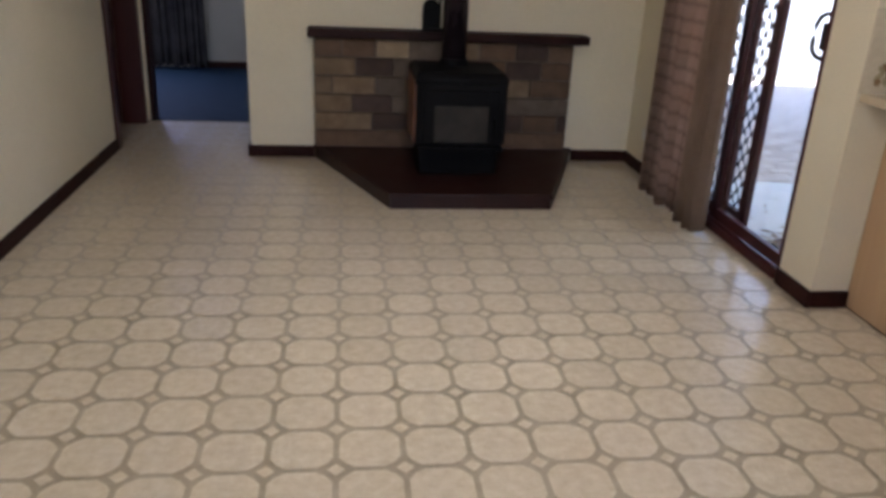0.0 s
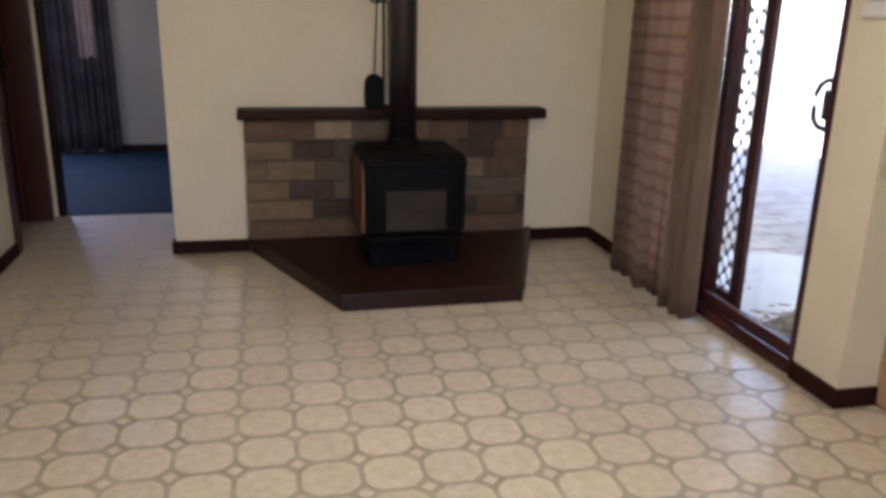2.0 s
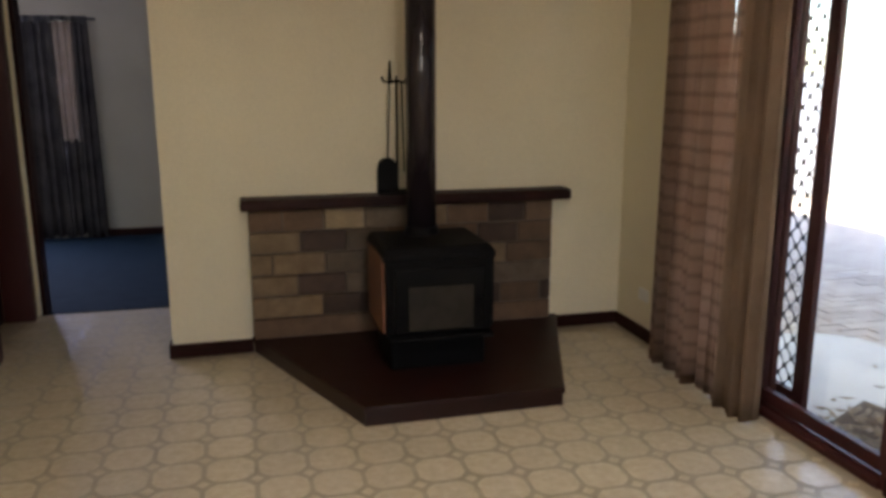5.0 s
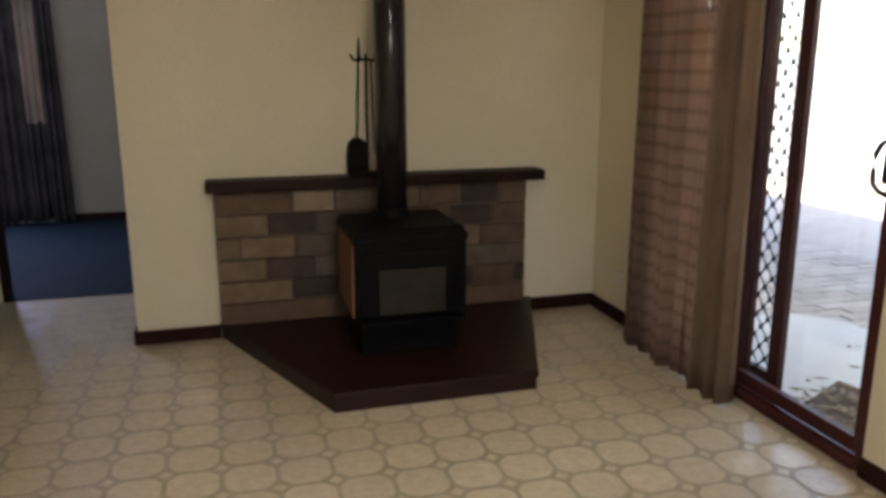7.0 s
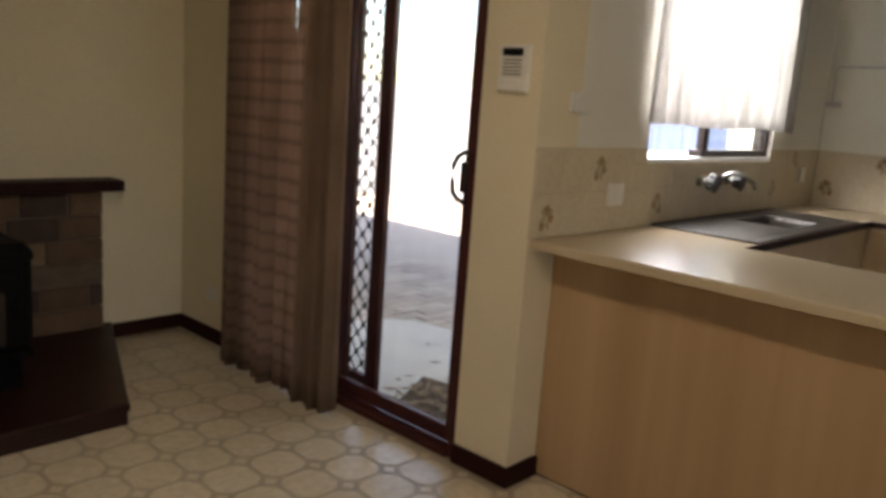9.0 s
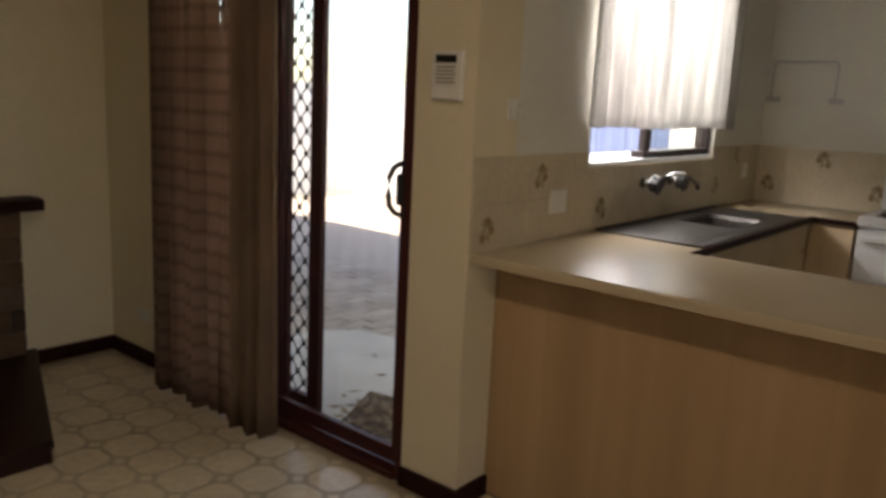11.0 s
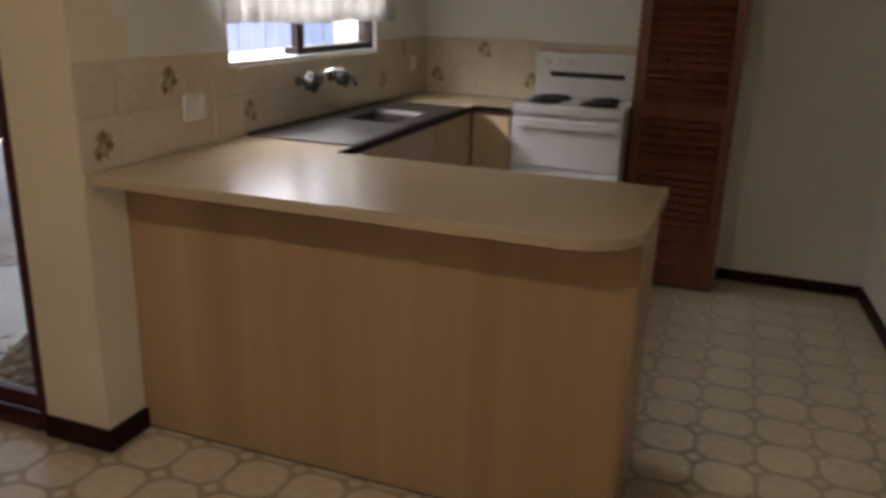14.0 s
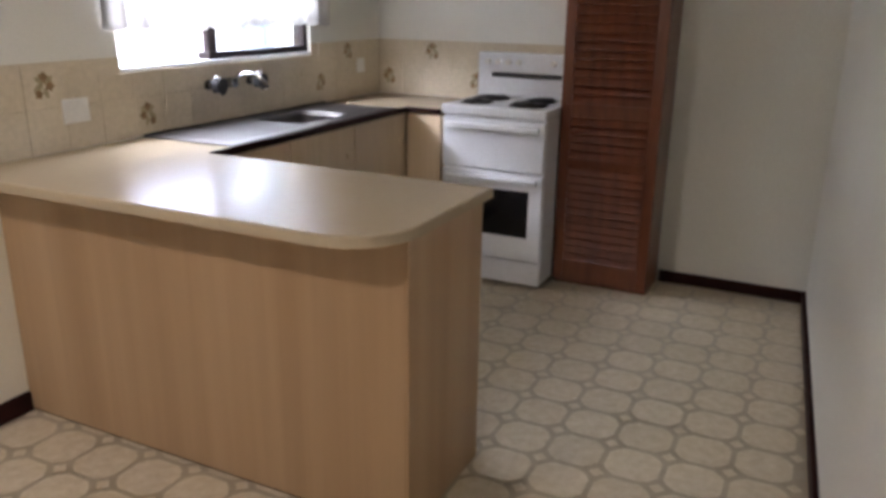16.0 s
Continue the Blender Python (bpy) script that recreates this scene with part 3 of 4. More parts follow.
s = thing("wood_heater", (0.96, 5.25, HZ), "black freestanding wood heater with a tall flue on the hearth", "wood heater")
X0, X1, Y0, Y1 = 0.715, 1.262, 5.065, 5.53
part("pedestal", boxes((X0 + 0.04, X1 - 0.04, Y0 + 0.03, Y1 - 0.04, HZ, 0.26), bevel=0.006), IRON, s)
part("ash_lip", boxes((X0 + 0.02, X1 - 0.02, Y0 - 0.07, Y0 + 0.03, 0.255, 0.275), bevel=0.004), IRON, s)
part("firebox", boxes((X0 + 0.015, X1 - 0.015, Y0, Y1, 0.262, 0.66), bevel=0.008), IRON, s)
bm = bmesh.new()
rings = []
for inset, front, z in ((0.004, 0.004, 0.630), (-0.001, -0.012, 0.640), (-0.001, -0.012, 0.664), (0.016, 0.010, 0.692), (0.030, 0.024, 0.700)):
    rings.append([bm.verts.new(v) for v in ((X0 + inset, Y0 + front, z), (X1 - inset, Y0 + front, z), (X1 - inset, Y1 + 0.01 - max(inset, 0), z), (X0 + inset, Y1 + 0.01 - max(inset, 0), z))])
for lo_, hi_ in zip(rings, rings[1:]):
    for i in range(4):
        bm.faces.new((lo_[i], lo_[(i + 1) % 4], hi_[(i + 1) % 4], hi_[i]))
bm.faces.new(rings[0][::-1])
bm.faces.new(rings[-1])
part("top_plate", bm, IRON, s)
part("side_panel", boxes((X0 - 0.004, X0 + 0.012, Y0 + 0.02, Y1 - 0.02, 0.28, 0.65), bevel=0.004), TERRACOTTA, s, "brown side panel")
part("side_panel", boxes((X1 - 0.012, X1 + 0.004, Y0 + 0.02, Y1 - 0.02, 0.28, 0.65), bevel=0.004), IRON, s)
dr = part("fire_door", boxes((X0 + 0.05, X1 - 0.05, Y0 - 0.022, Y0 - 0.001, 0.285, 0.60), bevel=0.006), IRON, s)
part("glass", boxes((0.832, 1.150, Y0 - 0.026, Y0 - 0.023, 0.298, 0.512), bevel=0.001), FIREGLASS, dr, "sooty glass window")
part("handle", rod(rod(bmesh.new(), (1.19, Y0 - 0.022, 0.45), (1.19, Y0 - 0.06, 0.45), 0.006), (1.19, Y0 - 0.06, 0.46), (1.19, Y0 - 0.06, 0.36), 0.009), IRON, dr, "black door handle")
part("air_control", rod(bmesh.new(), (0.985, Y0 - 0.02, 0.64), (0.985, Y0 - 0.06, 0.64), 0.008), IRON, s)
FX, FY = 0.980, 5.42
f = part("flue_pipe", rod(bmesh.new(), (FX, FY, 0.70), (FX, FY, TOP), 0.076, n=40), FLUE, s, "dark enamel flue pipe", smooth=False)
for p in f.data.polygons:
    p.use_smooth = len(p.vertices) == 4
part("flue_collar", rod(bmesh.new(), (FX, FY, 0.700), (FX, FY, 0.738), 0.092, 0.082, n=40), IRON, s)

t = thing("fire_tool_set", (0.88, 5.74, 0.862), "black fire tools on a stand on the mantel shelf", "fire tools")
TX, TY = 0.884, 5.735
part("base", boxes((TX - 0.07, TX + 0.09, TY - 0.06, TY + 0.06, 0.862, 0.877), bevel=0.004), IRON, t)
part("post", rod(bmesh.new(), (TX + 0.035, TY, 0.877), (TX + 0.035, TY, 1.49), 0.006), IRON, t)
part("finial", rod(bmesh.new(), (TX + 0.0, TY, 1.455), (TX + 0.0, TY, 1.57), 0.011, 0.004), IRON, t)
part("hook_bar", tube([(TX - 0.045, TY, 1.485), (TX - 0.03, TY, 1.46), (TX, TY, 1.455), (TX + 0.035, TY, 1.465), (TX + 0.075, TY, 1.455), (TX + 0.09, TY, 1.485)], 0.007), IRON, t)
part("shovel_handle", rod(bmesh.new(), (TX - 0.02, TY - 0.012, 1.04), (TX - 0.005, TY - 0.012, 1.455), 0.0045), IRON, t)
part("brush_handle", rod(bmesh.new(), (TX + 0.07, TY - 0.012, 0.98), (TX + 0.06, TY - 0.012, 1.455), 0.0045), IRON, t)
bm = bmesh.new()
blade = [(-0.055, 0.0), (0.055, 0.0), (0.055, 0.12), (0.045, 0.155), (0.02, 0.175), (-0.02, 0.175), (-0.045, 0.155), (-0.055, 0.12)]
fr = [bm.verts.new((TX - 0.022 + x, TY - 0.026, 0.882 + z)) for x, z in blade]
bk = [bm.verts.new((TX - 0.022 + x, TY + 0.004, 0.882 + z)) for x, z in blade]
bm.faces.new(fr)
bm.faces.new(bk[::-1])
for i in range(len(blade)):
    bm.faces.new((fr[i], bk[i], bk[(i + 1) % 8], fr[(i + 1) % 8]))
bmesh.ops.recalc_face_normals(bm, faces=bm.faces)
part("shovel_blade", bm, IRON, t)

# ---- kitchen ----
CZ = 0.921
# peninsula
FRONT, END, ROUND = 2.314, 1.788, 0.19
top_pts = [(FRONT, K_NORTH - 0.002)]
for k in range(9):
    a = math.pi + k * math.pi / 16
    top_pts.append((FRONT + ROUND + ROUND * math.cos(a), END + ROUND + ROUND * math.sin(a)))
top_pts += [(2.99, END), (2.99, K_NORTH - 0.002)]
wt = thing("peninsula_worktop", (2.65, 2.6, CZ - 0.035), "beige laminate worktop with a rounded corner on the breakfast bar", "worktop")
part("top", prism(top_pts, CZ - 0.032, CZ, 0.006), WORKTOP, wt)
part("underside_board", boxes((2.36, 2.96, 2.03, K_NORTH - 0.01, CZ - 0.0345, CZ - 0.0325)), LAMINATE, wt)
p = thing("peninsula_cabinet", (2.74, 2.6, 0), "breakfast bar base clad in pale wood-grain laminate", "cabinet")
part("front_panel", boxes((2.470, 2.488, 1.812, K_NORTH - 0.002, 0.007, CZ - 0.037), bevel=0.0015), LAMINATE, p)
part("end_panel", boxes((2.489, 2.945, 1.802, 1.820, 0.0, CZ - 0.037), bevel=0.0015), LAMINATE, p)
part("edge_trim", boxes((2.468, 2.489, 1.800, 1.811, 0.0, CZ - 0.037), bevel=0.002), LAMINATE, p)
# Dark strip put in the gap under the front panel for its shade.
part("base_shadow_strip", boxes((2.474, 2.486, 1.815, K_NORTH - 0.004, 0.0, 0.0065)), SKIRT, p, "dark strip standing in for the shadow gap at the floor")
part("carcass", boxes((2.489, 2.94, 1.821, 2.90, 0.09, CZ - 0.037)), CUPBOARD, p)
for i in range(2):
    y = 1.835 + i * 0.51
    dd = part("cupboard_door", boxes((2.941, 2.959, y, y + 0.50, 0.10, CZ - 0.05), bevel=0.002), CUPBOARD, p)
    part("handle", boxes((2.959, 2.972, y + 0.42, y + 0.45, 0.70, 0.80), bevel=0.003), BLACK_PLASTIC, dd)

# sink bench and the corner by the stove
BENCH_Y = 2.925
BENCH_X = 4.505
bt = thing("sink_worktop", (3.9, 3.1, CZ - 0.035), "beige laminate worktop with a dark front edge round the sink", "worktop")
SX0, SX1, SY0, SY1 = 3.12, 4.40, 2.930, 3.372
BX0, BX1, BY0, BY1 = 3.69, 4.08, 3.02, 3.29
part("top", boxes((2.991, BX0 - 0.02, BENCH_Y, K_NORTH - 0.002, CZ - 0.036, CZ - 0.002), (BX1 + 0.02, K_EAST - 0.002, BENCH_Y, K_NORTH - 0.002, CZ - 0.036, CZ - 0.002), (BX0 - 0.02, BX1 + 0.02, BENCH_Y, BY0 - 0.02, CZ - 0.036, CZ - 0.002), (BX0 - 0.02, BX1 + 0.02, BY1 + 0.02, K_NORTH - 0.002, CZ - 0.036, CZ - 0.002), (BENCH_X + 0.001, K_EAST - 0.002, 2.718, BENCH_Y, CZ - 0.036, CZ - 0.002)), WORKTOP, bt)
part("front_edge", boxes((2.991, BENCH_X, BENCH_Y - 0.014, BENCH_Y - 0.001, CZ - 0.026, CZ + 0.003), bevel=0.003), JARRAH, bt, "dark wooden edge")
part("front_edge", boxes((BENCH_X - 0.014, BENCH_X, 2.718, BENCH_Y - 0.0145, CZ - 0.026, CZ + 0.003), bevel=0.003), JARRAH, bt, "dark wooden edge")

k = thing("kitchen_sink", (3.63, 3.12, CZ), "stainless steel sink with a ribbed draining board", "sink")
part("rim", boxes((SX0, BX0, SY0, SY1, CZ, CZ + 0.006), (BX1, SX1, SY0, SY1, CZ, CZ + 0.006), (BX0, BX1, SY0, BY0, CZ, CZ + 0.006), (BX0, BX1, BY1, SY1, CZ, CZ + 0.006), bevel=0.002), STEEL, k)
bm = bmesh.new()
rings = []
for inset, z in ((0, CZ + 0.005), (0.006, CZ - 0.02), (0.012, CZ - 0.13), (0.035, CZ - 0.155)):
    ring = []
    for cx, cy, a0 in ((BX1 - 0.06, BY1 - 0.06, 0), (BX0 + 0.06, BY1 - 0.06, 90), (BX0 + 0.06, BY0 + 0.06, 180), (BX1 - 0.06, BY0 + 0.06, 270)):
        for q in range(5):
            a = radians(a0 + q * 22.5)
            ring.append(bm.verts.new((cx + (0.06 - inset) * math.cos(a), cy + (0.06 - inset) * math.sin(a), z)))
    rings.append(ring)
for a, b2 in zip(rings, rings[1:]):
    for i in range(20):
        bm.faces.new((a[i], a[(i + 1) % 20], b2[(i + 1) % 20], b2[i]))
bm.faces.new(rings[-1])
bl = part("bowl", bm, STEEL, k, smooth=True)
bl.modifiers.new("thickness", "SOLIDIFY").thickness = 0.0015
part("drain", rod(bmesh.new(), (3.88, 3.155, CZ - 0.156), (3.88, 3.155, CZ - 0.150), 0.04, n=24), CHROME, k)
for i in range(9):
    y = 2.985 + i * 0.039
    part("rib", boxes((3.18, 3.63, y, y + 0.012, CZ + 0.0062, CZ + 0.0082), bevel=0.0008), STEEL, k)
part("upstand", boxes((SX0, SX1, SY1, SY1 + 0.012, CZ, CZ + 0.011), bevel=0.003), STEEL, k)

tp = thing("wall_taps", (3.66, K_NORTH, 1.0), "wall-mounted chrome taps with dark handles over the sink", "taps")
ty = K_NORTH - 0.006
for x in (3.52, 3.80):
    v = part("valve", rod(rod(bmesh.new(), (x, ty, 1.095), (x, ty - 0.012, 1.095), 0.022, n=20), (x, ty - 0.012, 1.095), (x, ty - 0.05, 1.095), 0.014, n=16), CHROME, tp)
    bm = rod(bmesh.new(), (x, ty - 0.05, 1.095), (x, ty - 0.09, 1.095), 0.032, 0.036, n=14)
    for a in range(4):
        ca, sa = math.cos(a * math.pi / 2 + 0.5), math.sin(a * math.pi / 2 + 0.5)
        rod(bm, (x, ty - 0.072, 1.095), (x + 0.042 * ca, ty - 0.072, 1.095 + 0.046 * sa), 0.011, n=8)
    part("handle", bm, BLACK_PLASTIC, v, "dark tap handle")
part("body", rod(bmesh.new(), (3.66, ty, 1.095), (3.66, ty - 0.04, 1.095), 0.024, n=20), CHROME, tp)
part("spout", tube([(3.66, ty - 0.03, 1.095), (3.66, ty - 0.05, 1.12), (3.675, ty - 0.09, 1.138), (3.695, ty - 0.14, 1.13), (3.705, ty - 0.18, 1.10), (3.707, ty - 0.185, 1.075)], 0.010), CHROME, tp, smooth=True)

cab = thing("sink_cabinet", (3.6, 2.9, 0), "row of pale laminate cupboards under the sink bench", "cabinet")
part("carcass", boxes((2.98, K_EAST - 0.01, 2.965, K_NORTH - 0.01, 0.09, 0.72), (2.98, 3.66, 2.965, K_NORTH - 0.01, 0.72, CZ - 0.038), (4.11, K_EAST - 0.01, 2.965, K_NORTH - 0.01, 0.72, CZ - 0.038)), CUPBOARD, cab)
part("plinth", boxes((2.98, 4.54, 2.975, 2.995, 0, 0.09)), SKIRT, cab)
for i in range(3):
    x = 2.98 + i * 0.507
    dd = part("cupboard_door", boxes((x + 0.002, x + 0.503, 2.928, 2.946, 0.10, CZ - 0.038), bevel=0.002), CUPBOARD, cab)
    part("finger_pull", boxes((x + 0.43, x + 0.485, 2.920, 2.928, 0.74, 0.765), bevel=0.003), CUPBOARD, dd)
cab = thing("corner_cabinet", (4.5, 2.8, 0), "narrow pale laminate cupboard beside the stove", "cabinet")
part("carcass", boxes((BENCH_X + 0.031, K_EAST - 0.01, 2.719, 2.944, 0.09, CZ - 0.038)), CUPBOARD, cab)
dd = part("cupboard_door", boxes((BENCH_X, BENCH_X + 0.018, 2.721, 2.924, 0.10, CZ - 0.038), bevel=0.002), CUPBOARD, cab)

# stove
st = thing("electric_stove", (4.76, 2.42, 0), "white upright electric stove with coil hotplates", "stove")
Y0, Y1, XF, XB = 2.140, 2.708, 4.505, K_EAST - 0.012
part("body", boxes((XF + 0.02, XB, Y0, Y1, 0.03, 0.902), bevel=0.006), WHITE_ENAMEL, st)
part("kick_panel", boxes((XF, XF + 0.019, Y0 + 0.002, Y1 - 0.002, 0.03, 0.155), bevel=0.004), WHITE_ENAMEL, st)
od = part("oven_door", boxes((XF - 0.006, XF + 0.018, Y0 + 0.002, Y1 - 0.002, 0.162, 0.622), bevel=0.006), WHITE_ENAMEL, st)
part("window_glass", boxes((XF - 0.009, XF - 0.0065, Y0 + 0.075, Y1 - 0.075, 0.29, 0.535), bevel=0.001), OVEN_GLASS, od, "dark oven glass")
part("handle", boxes((XF - 0.035, XF - 0.0065, Y0 + 0.03, Y1 - 0.03, 0.575, 0.602), bevel=0.006), WHITE_ENAMEL, od)
gd = part("grill_door", boxes((XF - 0.006, XF + 0.018, Y0 + 0.002, Y1 - 0.002, 0.634, 0.892), bevel=0.006), WHITE_ENAMEL, st)
part("handle", boxes((XF - 0.035, XF - 0.0065, Y0 + 0.03, Y1 - 0.03, 0.835, 0.868), bevel=0.006), WHITE_ENAMEL, gd)
part("hob", boxes((XF - 0.012, XB, Y0 - 0.004, Y1 + 0.004, 0.903, 0.955), bevel=0.01), WHITE_ENAMEL, st)
part("back_panel", boxes((XB - 0.07, XB, Y0 + 0.004, Y1 - 0.004, 0.955, 1.195), bevel=0.008), WHITE_ENAMEL, st)
part("panel_slot", boxes((XB - 0.073, XB - 0.0705, Y0 + 0.07, Y1 - 0.09, 1.062, 1.088), bevel=0.001), BLACK_PLASTIC, st, "dark vent slot")
for i, y in enumerate((2.20, 2.26, 2.46, 2.52, 2.58, 2.64)):
    part("knob", rod(bmesh.new(), (XB - 0.071, y, 1.145), (XB - 0.093, y, 1.145), 0.017, 0.014, n=18), WHITE_PLASTIC, st)
for x, y, r in ((4.63, 2.57, 0.075), (4.63, 2.285, 0.09), (4.83, 2.57, 0.09), (4.83, 2.285, 0.075)):
    pl = part("hotplate", rod(bmesh.new(), (x, y, 0.955), (x, y, 0.959), r + 0.012, n=32), STEEL, st)
    spiral = [(x + r * (0.25 + 0.75 * i / 72) * math.cos(i * math.tau / 18), y + r * (0.25 + 0.75 * i / 72) * math.sin(i * math.tau / 18), 0.965) for i in range(73)]
    part("coil", tube(spiral, 0.0055, 6), BLACK_PLASTIC, pl, "black heating coil", smooth=True)

# louvred pantry
pn = thing("pantry", (4.85, 1.88, 0), "tall narrow pantry with a red-brown louvred timber door", "pantry")
PY0, PY1, PX = 1.625, 2.132, 4.70
part("carcass", boxes((PX + 0.036, K_EAST - 0.002, PY0 + 0.002, PY1, 0.0, 2.20), bevel=0.003), PANTRY, pn)
dd = part("pantry_door", boxes((PX, PX + 0.022, PY1 - 0.055, PY1, 0.03, 2.15), bevel=0.003), PANTRY, pn)
part("stile", boxes((PX, PX + 0.022, PY0, PY0 + 0.055, 0.03, 2.15), bevel=0.003), PANTRY, dd)
for za, zb in ((0.03, 0.14), (0.645, 0.690), (0.905, 0.975), (2.06, 2.15)):
    part("rail", boxes((PX, PX + 0.022, PY0 + 0.0552, PY1 - 0.0552, za, zb), bevel=0.003), PANTRY, dd)
bm = bmesh.new()
box(bm, -0.004, 0.004, PY0 + 0.053, PY1 - 0.053, -0.025, 0.025, bevel=0.002, seg=1)
bmesh.ops.rotate(bm, verts=bm.verts, cent=(0, 0, 0), matrix=Matrix.Rotation(radians(35), 3, "Y"))
slat_mesh = bpy.data.meshes.new("slat")
bm.to_mesh(slat_mesh)
bm.free()
slat_mesh.materials.append(PANTRY)
for za, zb in ((0.14, 0.645), (0.69, 0.905), (0.975, 2.06)):
    n = round((zb - za) / 0.043)
    for q in range(n):
        o = new("slat", slat_mesh)
        o.parent = dd
        o.matrix_parent_inverse = Matrix.Translation((PX + 0.012, 0, za + (q + 0.5) * (zb - za) / n))
part("knob", rod(bmesh.new(), (PX, PY1 - 0.03, 0.97), (PX - 0.025, PY1 - 0.03, 0.97), 0.008, 0.014), PANTRY, dd)

# wall rack, switches, control panel
WIRE = surface("pale_grey_wire", (0.50, 0.51, 0.52), (0.60, 0.61, 0.62), 9, rough=0.4, bump=0.02)
r = thing("wall_rack", (K_EAST, 3.2, 1.4), "thin pale grey wire rack on the wall near the stove", "rack")
rx = K_EAST - 0.05
part("bar", tube([(K_EAST - 0.004, 3.35, 1.51), (rx, 3.35, 1.51), (rx, 3.35, 1.685), (rx, 3.345, 1.705), (rx, 3.33, 1.715), (rx, 3.03, 1.715), (rx, 3.015, 1.705), (rx, 3.01, 1.685), (rx, 3.01, 1.51), (K_EAST - 0.004, 3.01, 1.51)], 0.0055, 8), WIRE, r, smooth=True)
for y in (3.35, 3.01):
    part("foot", boxes((K_EAST - 0.02, K_EAST, y - 0.04, y + 0.04, 1.49, 1.52), bevel=0.004), WIRE, r)


def socket(name, wall, x, z, wide, high, rockers, label):
    s_ = thing(name, (x, K_NORTH, z), label, "power point" if "socket" in label else "switch", "power points and switches on the kitchen wall")
    y = K_NORTH - (0.0085 if z < 1.2 else 0.001)
    part("plate", boxes((x - wide / 2, x + wide / 2, y - 0.009, y, z - high / 2, z + high / 2), bevel=0.003), WHITE_PLASTIC, s_)
    for i in range(rockers):
        cx = x + (i - (rockers - 1) / 2) * wide * 0.5
        part("rocker", boxes((cx - 0.008, cx + 0.008, y - 0.013, y - 0.009, z + high * 0.1, z + high * 0.32), bevel=0.002), WHITE_PLASTIC, s_)
        part("outlet_face", boxes((cx - 0.014, cx + 0.014, y - 0.0105, y - 0.009, z - high * 0.34, z - high * 0.02), bevel=0.001), WHITE_PLASTIC, s_)


socket("power_point", "n", 2.82, 1.063, 0.112, 0.088, 2, "white double power socket on the cream tiles")
socket("power_point", "n", 4.79, 1.10, 0.075, 0.08, 1, "small white power socket on the corner tiles")
socket("light_switch", "n", 2.53, 1.40, 0.115, 0.07, 1, "white light switch plate on the kitchen wall")

lo = thing("wall_socket", (EAST, 5.47, 0.225), "cream power socket low on the wall beside the drape", "power point")
part("plate", boxes((EAST - 0.009, EAST - 0.0005, 5.415, 5.527, 0.225, 0.297), bevel=0.003), WHITE_PLASTIC, lo)
for y in (5.443, 5.499):
    part("rocker", boxes((EAST - 0.013, EAST - 0.009, y - 0.008, y + 0.008, 0.269, 0.285), bevel=0.002), WHITE_PLASTIC, lo)
    part("outlet_face", boxes((EAST - 0.0105, EAST - 0.009, y - 0.014, y + 0.014, 0.233, 0.259), bevel=0.001), WHITE_PLASTIC, lo)
cp = thing("control_panel", (EAST, 3.505, 1.38), "cream wall control panel with a dark display beside the sliding door", "control panel")
part("case", boxes((EAST - 0.020, EAST, 3.448, 3.576, 1.418, 1.576), bevel=0.004), WHITE_PLASTIC, cp)
part("display", boxes((EAST - 0.023, EAST - 0.0202, 3.470, 3.558, 1.538, 1.564), bevel=0.001), OVEN_GLASS, cp, "dark display")
part("paper", boxes((EAST - 0.0225, EAST - 0.0202, 3.466, 3.560, 1.468, 1.532)), PAPER, cp)
for i in range(5):
    part("text_line", boxes((EAST - 0.0235, EAST - 0.0227, 3.474 + 0.006 * (i % 2), 3.552, 1.474 + i * 0.012, 1.480 + i * 0.012)), INK, cp)
part("flap", boxes((EAST - 0.025, EAST - 0.0202, 3.454, 3.570, 1.424, 1.460), bevel=0.002), WHITE_PLASTIC, cp)
# Fitting for the unseen lamp; its shape is made up.
cl = thing("ceiling_light", (0.75, 2.75, 2.35), "unseen ceiling light, lit, inferred from the shadow under the worktop", "ceiling light")
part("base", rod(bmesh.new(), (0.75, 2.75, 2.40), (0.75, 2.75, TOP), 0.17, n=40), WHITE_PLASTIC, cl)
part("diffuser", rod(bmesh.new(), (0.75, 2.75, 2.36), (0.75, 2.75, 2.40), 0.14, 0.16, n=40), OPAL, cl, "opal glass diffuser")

# ---- carpeted room ----
c = thing("bedroom_curtain", (-1.4, ROOM_FAR - 0.08, 0.02), "dark grey eyelet curtain, window light through it put in as a pale strip", "curtain")
pleated("dark_fabric", GREY_DRAPE, c, "x", -1.335, -1.19, ROOM_FAR - 0.09, 0.03, 1.98, 3, 0.035, flare=0.35, seed=11, n=80)
# This strip is pale where the window shines through the dark curtain.
pleated("window_lit_fabric", LIT_DRAPE, c, "x", -1.50, -1.325, ROOM_FAR - 0.085, 0.92, 1.98, 3, 0.03, seed=12, n=80)
pleated("dark_fabric", GREY_DRAPE, c, "x", -1.86, -1.49, ROOM_FAR - 0.09, 0.03, 1.98, 5, 0.035, flare=0.1, seed=13, n=60)
pleated("dark_fabric", GREY_DRAPE, c, "x", -1.50, -1.32, ROOM_FAR - 0.075, 0.03, 0.94, 3, 0.03, seed=14, n=80)
pleated("heading", BLACK_PLASTIC, c, "x", -1.86, -1.19, ROOM_FAR - 0.094, 1.975, 2.03, 7, 0.036, seed=15, n=120, label="black eyelet heading")
part("rod", rod(bmesh.new(), (-2.8, ROOM_FAR - 0.09, 2.005), (-1.12, ROOM_FAR - 0.09, 2.005), 0.012), BLACK_PLASTIC, c)

